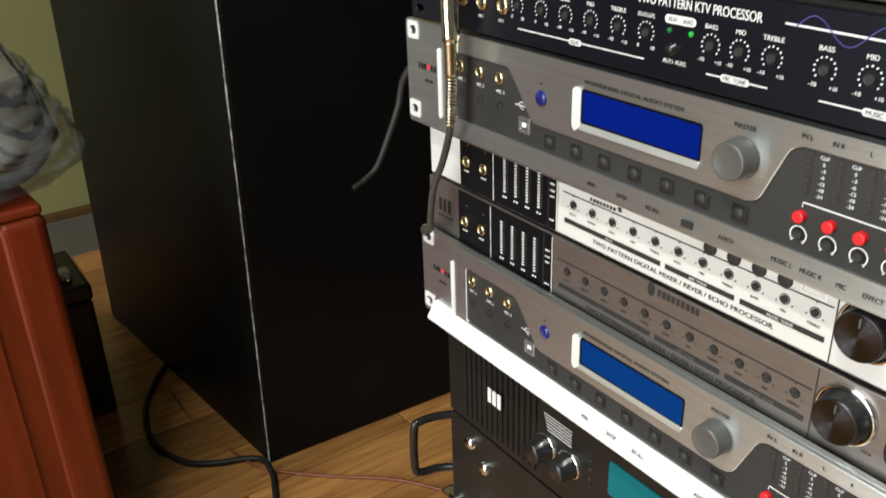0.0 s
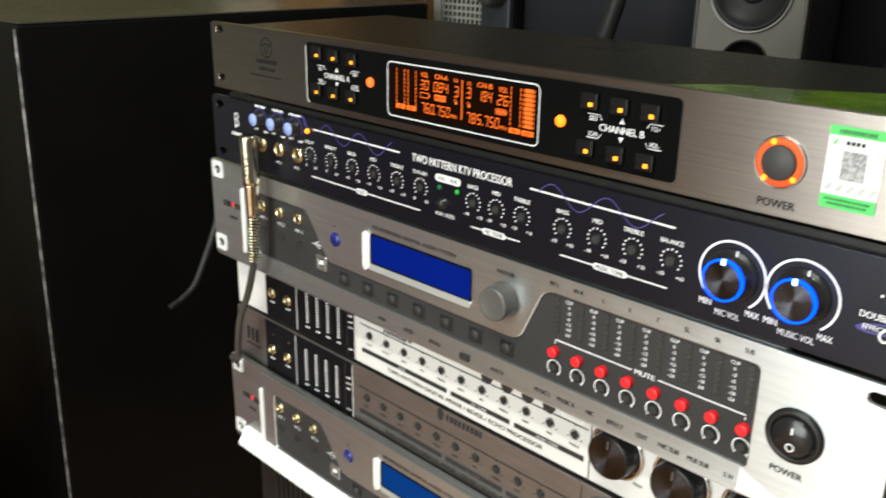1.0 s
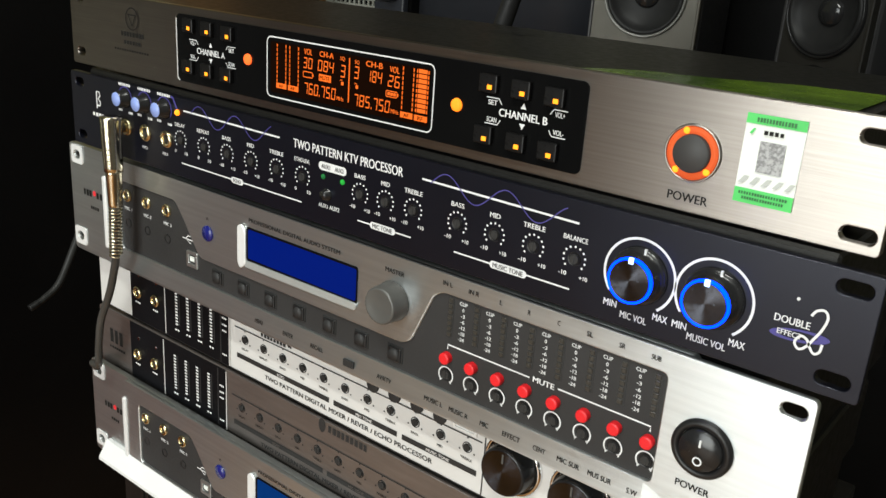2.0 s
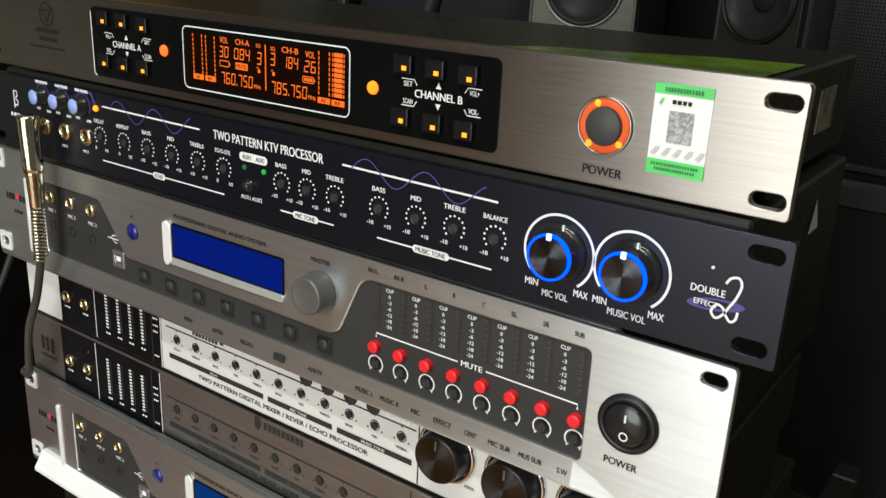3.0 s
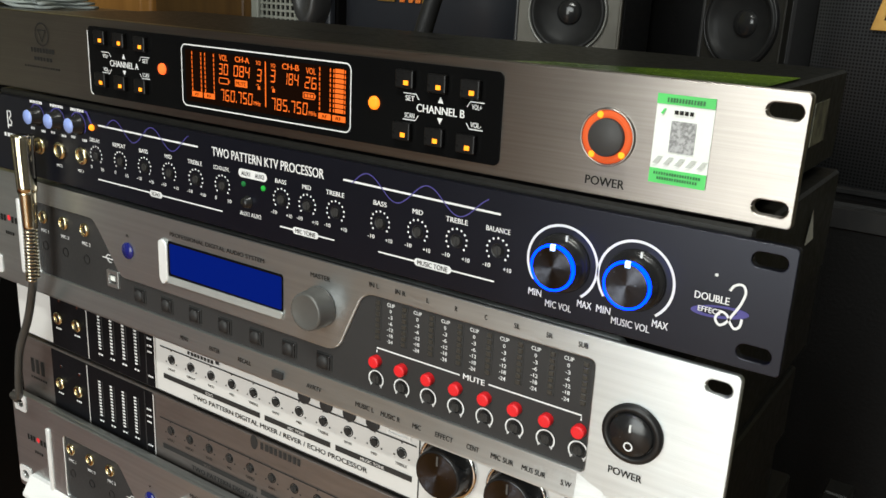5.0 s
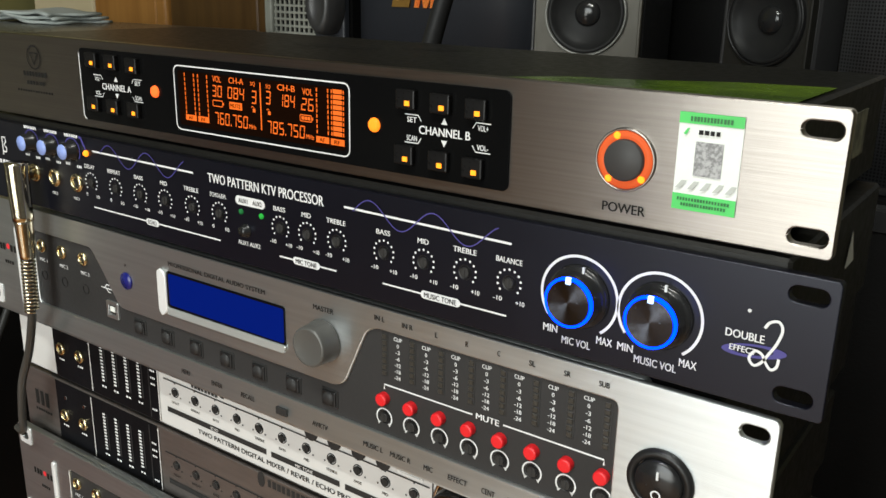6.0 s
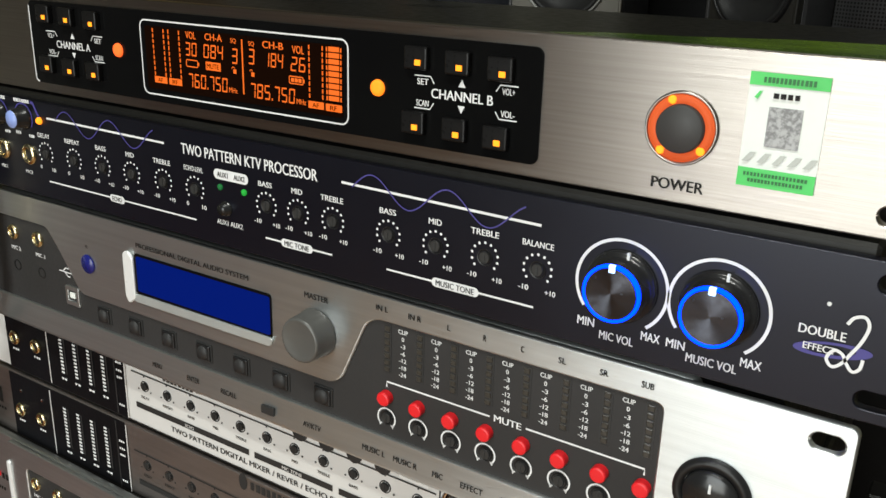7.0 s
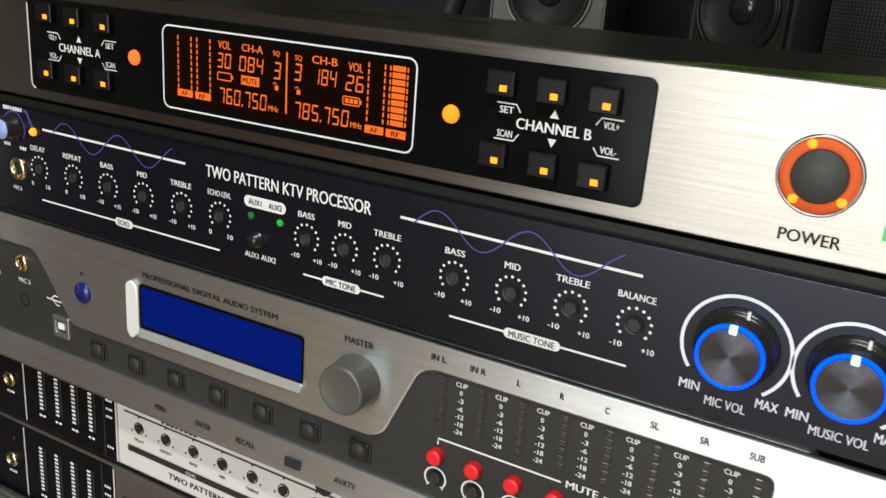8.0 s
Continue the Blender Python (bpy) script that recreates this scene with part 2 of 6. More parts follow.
def plank_material():
    m = material("wood_floor_plank", (0.58, 0.29, 0.085), 0.24, 0.0, (0.26, 0.105, 0.036), 8, 90, 0.06, 0.5, (9, 0.9, 9))
    nt = m.node_tree
    info, mix = nt.nodes.new("ShaderNodeObjectInfo"), nt.nodes.new("ShaderNodeMix")
    mix.data_type, mix.blend_type = "RGBA", "MULTIPLY"
    mix.inputs[0].default_value = 1.0
    tone = nt.nodes.new("ShaderNodeMapRange")
    tone.inputs[3].default_value, tone.inputs[4].default_value = 0.55, 1.15
    nt.links.new(info.outputs["Random"], tone.inputs[0])
    b = nt.nodes["Principled BSDF"]
    old = b.inputs["Base Color"].links[0].from_socket
    nt.links.new(old, mix.inputs[6])
    nt.links.new(tone.outputs[0], mix.inputs[7])
    nt.links.new(mix.outputs[2], b.inputs["Base Color"])
    return m


def perforated(name, base, hole, pitch):
    """Sheet metal with a staggered grid of small holes, at the pitch given in metres."""
    m = material(name, base, 0.45, 0.3, tuple(c * 1.25 for c in base), 6, 300, 0.02)
    nt = m.node_tree
    b = nt.nodes["Principled BSDF"]
    v = nt.nodes.new("ShaderNodeTexVoronoi")
    v.inputs["Scale"].default_value, v.inputs["Randomness"].default_value = 1 / pitch, 0.0
    where = nt.nodes.new("ShaderNodeTexCoord")
    flat = nt.nodes.new("ShaderNodeMapping")
    flat.inputs["Scale"].default_value = (1, 0, 1.0)
    nt.links.new(where.outputs["Object"], flat.inputs[0])
    nt.links.new(flat.outputs[0], v.inputs["Vector"])
    edge = nt.nodes.new("ShaderNodeMapRange")
    edge.inputs[1].default_value, edge.inputs[2].default_value = 0.28, 0.36
    nt.links.new(v.outputs["Distance"], edge.inputs[0])
    mix = nt.nodes.new("ShaderNodeMix")
    mix.data_type = "RGBA"
    mix.inputs[6].default_value = (*hole, 1)
    nt.links.new(edge.outputs[0], mix.inputs[0])
    nt.links.new(b.inputs["Base Color"].links[0].from_socket, mix.inputs[7])
    nt.links.new(mix.outputs[2], b.inputs["Base Color"])
    return m


PERFORATED = perforated("perforated_black_grille", (0.050, 0.051, 0.054), (0.004, 0.0045, 0.0045), 0.0036)
PLANK = plank_material()

# ---- shapes ----
ORIGIN = Vector((0, 0, 0))


def mesh_of(bm, mat, name="mesh", smooth=False):
    me = bpy.data.meshes.new(name)
    bm.to_mesh(me)
    bm.free()
    if mat:
        me.materials.append(mat)
    if smooth:
        me.polygons.foreach_set("use_smooth", [True] * len(me.polygons))
    return me


def box(x0, x1, y0, y1, z0, z1, bevel=0.0, segments=2, bm=None):
    bm = bm or bmesh.new()
    v = [bm.verts.new((x, y, z)) for z in (z0, z1) for x, y in ((x0, y0), (x1, y0), (x1, y1), (x0, y1))]
    fs = [bm.faces.new([v[i] for i in q]) for q in ((3, 2, 1, 0), (4, 5, 6, 7), (0, 1, 5, 4), (1, 2, 6, 5), (2, 3, 7, 6), (3, 0, 4, 7))]
    if bevel:
        edges = list({e for f in fs for e in f.edges})
        bmesh.ops.bevel(bm, geom=edges, offset=bevel, segments=segments, affect="EDGES", profile=0.5)
    return bm


def turned(x, z, profile, segments=32, bm=None, fluted=0.0):
    """A body of revolution about an axis that points at the room (-y). profile: pairs of radius and y, from back to front."""
    bm = bm or bmesh.new()
    rings = []
    for r, y in profile:
        if r <= 0:
            rings.append([bm.verts.new((x, y, z))])
            continue
        ring = []
        for i in range(segments):
            a = 2 * math.pi * i / segments
            k = r * (1 - fluted * (i % 2))
            ring.append(bm.verts.new((x + k * math.cos(a), y, z + k * math.sin(a))))
        rings.append(ring)
    for a, b in zip(rings, rings[1:]):
        for i in range(segments):
            j = (i + 1) % segments
            if len(a) == 1 and len(b) == 1:
                continue
            if len(a) == 1:
                bm.faces.new((a[0], b[j], b[i]))
            elif len(b) == 1:
                bm.faces.new((a[i], a[j], b[0]))
            else:
                bm.faces.new((a[i], a[j], b[j], b[i]))
    bmesh.ops.recalc_face_normals(bm, faces=bm.faces)
    return bm


def rounded(x0, x1, z0, z1, r, n=5):
    pts = []
    for cx, cz, a0 in ((x1 - r, z1 - r, 0), (x0 + r, z1 - r, 90), (x0 + r, z0 + r, 180), (x1 - r, z0 + r, 270)):
        for i in range(n + 1):
            a = radians(a0 + 90 * i / n)
            pts.append((cx + r * math.cos(a), cz + r * math.sin(a)))
    return pts


def slot(x, z, w, h):
    return rounded(x - w / 2, x + w / 2, z - h / 2, z + h / 2, h / 2 - 1e-5, 6)


def disc(x, z, r, n=24):
    return [(x + r * math.cos(2 * math.pi * i / n), z + r * math.sin(2 * math.pi * i / n)) for i in range(n)]


def soft_corners(pts, r, n=4):
    """The polygon with its corners rounded."""
    out = []
    for i, p in enumerate(pts):
        p, a, b = Vector(p), Vector(pts[i - 1]), Vector(pts[(i + 1) % len(pts)])
        u, v = (a - p), (b - p)
        k = min(r, u.length / 2.1, v.length / 2.1)
        s, e = p + u.normalized() * k, p + v.normalized() * k
        for j in range(n + 1):
            t = j / n
            q = s * (1 - t) ** 2 + p * 2 * t * (1 - t) + e * t * t
            out.append((q.x, q.y))
    return out


def sheet(outlines, front, thick, mat, bevel=0.0):
    """A flat plate facing -y: the first outline filled, the others cut out; front is the y of its face."""
    cu = bpy.data.curves.new("outline", "CURVE")
    cu.dimensions, cu.fill_mode = "2D", "BOTH"
    cu.extrude, cu.bevel_depth, cu.bevel_resolution = max(thick / 2 - bevel, 0), bevel, 1
    for pts in outlines:
        sp = cu.splines.new("POLY")
        sp.points.add(len(pts) - 1)
        sp.points.foreach_set("co", [c for x, z in pts for c in (x, z, 0, 1)])
        sp.use_cyclic_u = True
    ob = bpy.data.objects.new("outline", cu)
    me = bpy.data.meshes.new_from_object(ob)
    bpy.data.objects.remove(ob)
    me.transform(Matrix.Translation((0, front + thick / 2, 0)) @ Matrix.Rotation(radians(90), 4, "X"))
    me.materials.clear()
    me.materials.append(mat)
    return me


def ribbon(pts, width, front, bm=None, closed=False):
    """A printed line of that width along points of the face."""
    bm = bm or bmesh.new()
    rows = []
    n = len(pts)
    for i, p in enumerate(pts):
        a = pts[i - 1] if (i or closed) else p
        b = pts[(i + 1) % n] if (i < n - 1 or closed) else p
        d = Vector((b[0] - a[0], b[1] - a[1])).normalized()
        o = Vector((-d.y, d.x)) * width / 2
        rows.append((bm.verts.new((p[0] + o.x, front, p[1] + o.y)), bm.verts.new((p[0] - o.x, front, p[1] - o.y))))
    for i in range(n if closed else n - 1):
        a, b = rows[i], rows[(i + 1) % n]
        bm.faces.new((a[0], a[1], b[1], b[0]))
    return bm


def smooth_line(pts, n=6):
    """Catmull-Rom points through those given."""
    P = [Vector(p) for p in pts]
    P = [P[0] * 2 - P[1]] + P + [P[-1] * 2 - P[-2]]
    out = []
    for a, b, c, d in zip(P, P[1:], P[2:], P[3:]):
        for k in range(n):
            t = k / n
            q = 0.5 * (2 * b + (c - a) * t + (2 * a - 5 * b + 4 * c - d) * t * t + (3 * b - a - 3 * c + d) * t ** 3)
            out.append((q.x, q.y))
    return out + [tuple(P[-2])]


def arc(x, z, r, a0, a1, n=28):
    return [(x + r * math.cos(radians(a0 + (a1 - a0) * i / n)), z + r * math.sin(radians(a0 + (a1 - a0) * i / n))) for i in range(n + 1)]


def tube(points, radius, sides=10, bm=None):
    """A round cable or rod through the points (Catmull-Rom)."""
    bm = bm or bmesh.new()
    P = [Vector(p) for p in points]
    P = [P[0] * 2 - P[1]] + P + [P[-1] * 2 - P[-2]]
    line = []
    for i in range(1, len(P) - 2):
        for k in range(8):
            t = k / 8
            a, b, c, d = P[i - 1:i + 3]
            line.append(0.5 * ((2 * b) + (c - a) * t + (2 * a - 5 * b + 4 * c - d) * t * t + (3 * b - a - 3 * c + d) * t ** 3))
    line.append(P[-2])
    rings = []
    side = Vector((0.3, 0.5, 0.81))
    for i, p in enumerate(line):
        d = (line[min(i + 1, len(line) - 1)] - line[max(i - 1, 0)]).normalized()
        u = d.cross(side).normalized()
        side = u.cross(d).normalized()
        r = radius[0] + (radius[1] - radius[0]) * i / (len(line) - 1) if isinstance(radius, tuple) else radius
        rings.append([bm.verts.new(p + r * (math.cos(2 * math.pi * j / sides) * u + math.sin(2 * math.pi * j / sides) * side)) for j in range(sides)])
    for a, b in zip(rings, rings[1:]):
        for j in range(sides):
            bm.faces.new((a[j], a[(j + 1) % sides], b[(j + 1) % sides], b[j]))
    bm.faces.new(rings[0])
    bm.faces.new(rings[-1])
    bmesh.ops.recalc_face_normals(bm, faces=bm.faces)
    return bm


def thing(name, x, y, z, label, category, group="", kind=""):
    """An Empty at the thing's base; its parts are then given in world metres."""
    global ORIGIN
    ob = new(name)
    ob.empty_display_size = 0.02
    ob.location = ORIGIN = Vector((x, y, z))
    return tagged(ob, label, category, group, kind)


def part(name, bm, mat, parent, label="", smooth=False):
    """Links a bmesh, or a mesh, in world metres as one part under a thing or a part."""
    me = bm if isinstance(bm, bpy.types.Mesh) else mesh_of(bm, mat, name, smooth)
    me.transform(Matrix.Translation(-ORIGIN))
    ob = new(name, me)
    ob.parent = parent
    return tagged(ob, label)


def again(name, me, parent, x, y, z, label="", sx=1.0, sz=1.0):
    """One more part that shares a mesh drawn round (0, 0, 0), set at a place in world metres."""
    ob = new(name, me)
    ob.parent = parent
    ob.location, ob.scale = Vector((x, y, z)) - ORIGIN, (sx, 1, sz)
    return tagged(ob, label)


LETTERS = {}


def segment_figures(text, mat):
    """Figures of seven slanted bars each, in a box one wide and one high."""
    lit = {"0": "abcdef", "1": "bc", "2": "abdeg", "3": "abcdg", "4": "bcfg", "5": "acdfg", "6": "acdefg", "7": "abc", "8": "abcdefg", "9": "abcdfg"}
    place = {"a": (0.14, 0.89, 0.86, 1.0), "g": (0.14, 0.445, 0.86, 0.555), "d": (0.14, 0.0, 0.86, 0.11),
             "f": (0.0, 0.53, 0.17, 0.98), "b": (0.83, 0.53, 1.0, 0.98), "e": (0.0, 0.02, 0.17, 0.47), "c": (0.83, 0.02, 1.0, 0.47)}
    bm = bmesh.new()
    at = 0.0
    for ch in text:
        spots = [(0.0, 0.0, 0.18, 0.16)] if ch == "." else [place[s] for s in lit[ch]]
        for x0, z0, x1, z1 in spots:
            bm.faces.new([bm.verts.new((at + x + 0.16 * z, 0, z)) for x, z in ((x0, z0), (x1, z0), (x1, z1), (x0, z1))])
        at += 0.36 if ch == "." else 1.32
    w = at - 0.32 + 0.16
    for v in bm.verts:
        v.co = Vector((v.co.x / w - 0.5, 0, v.co.z - 0.5))
    return mesh_of(bm, mat, "figures"), w * 0.55


def letters(text, mat):
    """The words as a flat mesh that fills a box one wide and one high."""
    key = (text, mat.name)
    if key not in LETTERS and mat is LCD_LIT and text.replace(".", "").isdigit():
        LETTERS[key] = segment_figures(text, mat)
    if key not in LETTERS:
        cu = bpy.data.curves.new("words", "FONT")
        cu.body, cu.resolution_u, cu.offset = text, 3, 0.0
        ob = bpy.data.objects.new("words", cu)
        me = bpy.data.meshes.new_from_object(ob)
        bpy.data.objects.remove(ob)
        cos, polys = [tuple(v.co) for v in me.vertices], [tuple(p.vertices) for p in me.polygons]
        n = len(cos)
        bold = bpy.data.meshes.new("words")
        bold.from_pydata(cos + [(x + 0.045, y, 0.00003) for x, y, z in cos], [], polys + [tuple(k + n for k in p) for p in polys])
        bpy.data.meshes.remove(me)
        me = bold
        me.materials.append(mat)
        xs, ys = [v.co.x for v in me.vertices], [v.co.y for v in me.vertices]
        w, h = max(xs) - min(xs), max(ys) - min(ys)
        me.transform(Matrix.Rotation(radians(90), 4, "X") @ Matrix.Diagonal((1 / w, 1 / h, 1, 1)) @ Matrix.Translation((-(max(xs) + min(xs)) / 2, -(max(ys) + min(ys)) / 2, 0)))
        LETTERS[key] = (me, w / h)
    return LETTERS[key]


def words(text, x, z, height, front, mat, parent, width=None, label="", name="printed_word"):
    """Printed words centred at (x, z), in letters of that height."""
    me, ratio = letters(text, mat)
    return again(name, me, parent, x, front, z, label, width or ratio * height, height)


def bars(x0, x1, z, height, front, mat, parent, n=5, label="", name="printed_mark", seed=1):
    """Plain bars where writing stands that is not to be read, each a piece of its own."""
    rnd = random.Random(seed)
    step = (x1 - x0) / n
    quad = small("bar_" + mat.name, unit_quad, mat)
    top = None
    for i in range(n):
        w = step * rnd.uniform(0.6, 0.8)
        ob = again(name, quad, parent, x0 + i * step + w / 2, front, z, label, w, height)
        top = top or ob
    return top


def unit_quad():
    bm = bmesh.new()
    bm.faces.new([bm.verts.new((x, 0, z)) for x, z in ((-0.5, -0.5), (0.5, -0.5), (0.5, 0.5), (-0.5, 0.5))])
    return bm


def flat(pts, front, mat, parent, name, label=""):
    bm = bmesh.new()
    f = bm.faces.new([bm.verts.new((x, front, z)) for x, z in pts])
    bmesh.ops.recalc_face_normals(bm, faces=[f])
    if f.normal.y > 0:
        f.normal_flip()
    return part(name, bm, mat, parent, label)


def small(name_key, maker, mat, smooth=False, store={}):
    """A mesh made once round (0, 0, 0) and shared after that."""
    if name_key not in store:
        store[name_key] = mesh_of(maker(), mat, name_key, smooth)
    return store[name_key]

# ---- the room ----
X0, X1, Y0, Y1, TOP = -1.62, 2.4, -3.0, 1.45, 2.7


def structure(name, bm, mat, label, category):
    ob = new(name, mesh_of(bm, mat, name))
    return tagged(ob, label, category, kind="structure")


floor = structure("floor", box(X0, X1, Y0, Y1, -0.1, -0.006), JOINT, "orange-brown wooden plank floor with dark joints", "floor")
structure("ceiling", box(X0 - 0.1, X1 + 0.1, Y0 - 0.1, Y1 + 0.1, TOP, TOP + 0.1), CEILING_PAINT, "plain off-white painted ceiling", "ceiling")
# Out of view; added as a dark section to dim the panels' reflections.
structure("wall_west_front", box(X0 - 0.1, X0, Y0, -0.55, -0.1, TOP), WALL_DIMMING, "unseen front part of the west wall, coloured dark to dim reflections", "wall")
structure("wall_west", box(X0 - 0.1, X0, -0.55, Y1, -0.1, TOP), WALL_PAINT, "olive yellow painted wall with faint marks", "wall")
structure("wall_east", box(X1, X1 + 0.1, Y0, Y1, -0.1, TOP), WALL_GREY, "plain grey-brown wall", "wall")
structure("wall_north", box(X0 - 0.1, X1 + 0.1, Y1, Y1 + 0.1, -0.1, TOP), WALL_PAINT, "olive yellow painted wall behind the loudspeakers", "wall")
front = box(X0 - 0.1, -0.6, Y0 - 0.1, Y0, -0.1, TOP)
box(1.4, X1 + 0.1, Y0 - 0.1, Y0, -0.1, TOP, bm=front)
box(-0.6, 1.4, Y0 - 0.1, Y0, 2.3, TOP, bm=front)
structure("wall_south", front, WALL_GREY, "grey-brown wall with a wide open doorway", "wall")
structure("trim", box(X0, X0 + 0.018, Y0, Y1, 0.1005, 0.118, 0.003), WOOD_DARK, "dark brown cap along the skirting", "trim")
structure("baseboard", box(X0, X0 + 0.015, Y0, Y1, -0.006, 0.10, 0.003), SKIRTING, "grey-beige skirting along the olive wall", "skirting")


# ---- rack equipment ----


def rack_body(dev, x0, x1, y0, y1, z0, z1, name="chassis"):
    return part(name, box(x0, x1, y0, y1, z0, z1, 0.0012, 1), STEEL_BLACK, dev)


def jack(dev, x, z, y, r=0.0042):
    me = small("jack%.4f" % r, lambda: turned(0, 0, [(r * 1.15, 0.0), (r * 1.15, -0.0008), (r, -0.0016), (r * 0.72, -0.0018), (r * 0.62, -0.0012), (r * 0.6, 0.006), (0, 0.006)], 20), GOLD, True)
    hole = small("jackhole%.4f" % r, lambda: turned(0, 0, [(r * 0.56, 0.0), (r * 0.56, -0.0006), (0, -0.0006)], 16), PLASTIC_BLACK)
    ring = again("jack_socket", me, dev, x, y, z, "brass-rimmed jack socket")
    ob = new("socket_hole", hole)
    ob.parent = ring
    return ring


def receiver():
    dev = thing("wireless_receiver", 0.24, 0.0, 0.8565, "brushed-steel wireless receiver with amber display, on top of the stack", "receiver")
    z0, z1, F = 0.8565, 0.9005, 0.0
    holes = [slot(0.4752, 0.8943, 0.0125, 0.0062), slot(0.4752, 0.8622, 0.0125, 0.0062), slot(0.0135, 0.8962, 0.009, 0.0058), slot(0.0125, 0.8640, 0.009, 0.0058)]
    part("faceplate", sheet([rounded(0.003, 0.4826, z0, z1, 0.0015)] + holes, F, 0.004, BRUSHED, 0.0005), None, dev, "brushed steel faceplate with slotted ears")
    rack_body(dev, 0.016, 0.466, 0.004, 0.150, 0.8580, 0.8988)
    # top cover details
    part("cover_lip", box(0.016, 0.466, 0.0042, 0.008, 0.8988, 0.8998, 0.0003, 1), STEEL_BLACK, dev)
    # yellow-green patch that narrows to the left along the cover's front
    film = bmesh.new()
    film.faces.new([film.verts.new(p) for p in ((0.352, 0.009, 0.8994), (0.463, 0.009, 0.8994), (0.463, 0.072, 0.8994), (0.43, 0.064, 0.8994), (0.40, 0.045, 0.8994), (0.375, 0.036, 0.8994), (0.362, 0.022, 0.8994))])
    part("protective_film", film, GREEN_PATCH, dev, "yellow-green patch on the front right of the cover")
    part("side_sticker", box(0.4660, 0.4664, 0.092, 0.118, 0.870, 0.888), SIDE_PAPER, dev, "worn pale sticker")
    for x0, y0, x1, y1 in ((0.190, 0.079, 0.236, 0.083), (0.246, 0.100, 0.272, 0.111)):
        for k in range(2):
            bm = bmesh.new()
            a, b = Vector((x0, y0 + 0.010 * k)), Vector((x1, y1 + 0.010 * k))
            rim = []
            for c, start in ((a, 90), (b, 270)):
                ax = (b - a).normalized()
                for n in range(7):
                    t = radians(start + 180 * n / 6)
                    q = c + ax * 0.0016 * math.cos(t) + Vector((-ax.y, ax.x)) * 0.0016 * math.sin(t)
                    rim.append(bm.verts.new((q.x, q.y, 0.8991)))
            bm.faces.new(rim)
            part("cover_vent", bm, PRINT_BLACK, dev, "dark pressed vent slot")
    # black display window
    G = F - 0.0008
    glass = part("display_window", sheet([rounded(0.1125, 0.3712, 0.8605, 0.8966, 0.0025)], G, 0.0008, GLASS_BLACK, 0.0002), None, dev, "black acrylic window")
    part("window_edge", ribbon(arc(0.1150, 0.8630, 0.0022, 270, 180, 6) + [(0.1127, 0.8945)], 0.0007, G - 0.0003), EDGE, dev)
    P = G - 0.0003
    part("display_border", ribbon(rounded(0.1878, 0.2962, 0.8635, 0.8932, 0.003, 5), 0.0006, P, closed=True), PRINT_WHITE, dev)
    part("display", sheet([rounded(0.1905, 0.2938, 0.8658, 0.8910, 0.001)], P, 0.0002, LCD_BACK), None, dev, "amber backlit display")
    L = P - 0.0003
    lit = lambda t, x, z, h, w=None: words(t, x, z, h, L, LCD_LIT, dev, w, name="display_figure")
    for t, x, z, h, w in (("VOL", 0.2178, 0.8890, 0.0028, 0.0057), ("CH-A", 0.2304, 0.8891, 0.0026, 0.0095), ("SQ", 0.2410, 0.8886, 0.0020, 0.0030),
                          ("30", 0.2176, 0.8836, 0.0052, 0.0068), ("084", 0.2300, 0.8836, 0.0052, 0.0110), ("3", 0.2414, 0.8830, 0.0058, 0.0036),
                          ("760.750", 0.2260, 0.8714, 0.0055, 0.0222), ("MHz", 0.2400, 0.8699, 0.0019, 0.0045),
                          ("SQ", 0.2504, 0.8882, 0.0020, 0.0030), ("CH-B", 0.2612, 0.8886, 0.0026, 0.0104), ("VOL", 0.2735, 0.8880, 0.0028, 0.0058),
                          ("3", 0.2502, 0.8836, 0.0058, 0.0036), ("184", 0.2614, 0.8832, 0.0052, 0.0098), ("26", 0.2734, 0.8828, 0.0052, 0.0074),
                          ("785.750", 0.2602, 0.8710, 0.0055, 0.0230), ("MHz", 0.2746, 0.8694, 0.0019, 0.0046)):
        lit(t, x, z, h, w)
    part("display_divider", box(0.2452, 0.2458, L, L + 0.0001, 0.8690, 0.8896), LCD_LIT, dev)
    for x0, x1, z in ((0.2146, 0.2210, 0.8781), (0.2690, 0.2756, 0.8770)):
        part("battery_symbol", ribbon(rounded(x0, x1, z - 0.0013, z + 0.0013, 0.0004, 2), 0.0004, L, closed=True), LCD_LIT, dev)
        part("battery_tip", box(x1 + 0.0002, x1 + 0.0007, L, L + 0.0001, z - 0.0006, z + 0.0006), LCD_LIT, dev)
    cell = small("battery_cell", lambda: box(-0.0007, 0.0007, 0, 0.0001, -0.0007, 0.0007), LCD_LIT)
    for k in range(3):
        again("battery_cell", cell, dev, 0.2705 + 0.0018 * k, L, 0.8770)
    part("mute_flag", box(0.2255, 0.2336, L, L + 0.0001, 0.8764, 0.8796), LCD_LIT, dev)
    words("MUTE", 0.2296, 0.8780, 0.0019, L - 0.0002, LCD_BACK, dev, 0.0066, name="display_figure")
    for x, z in ((0.2410, 0.8776), (0.2504, 0.8774)):
        part("lock_symbol", ribbon(arc(x - 0.0005, z + 0.0006, 0.0007, 0, 180, 6), 0.0003, L, box(x - 0.0005, x + 0.0010, L, L + 0.0001, z - 0.0012, z + 0.0004)), LCD_LIT, dev)
    dash = small("meter_dash", lambda: box(-0.00026, 0.00026, 0, 0.0001, 0, 0.0015), LCD_LIT)
    for x in (0.1956, 0.2020, 0.2048, 0.2110, 0.2786, 0.2848, 0.2868, 0.2932):
        for i in range(9):
            again("meter_dash", dash, dev, x, L, 0.8714 + i * 0.00216)
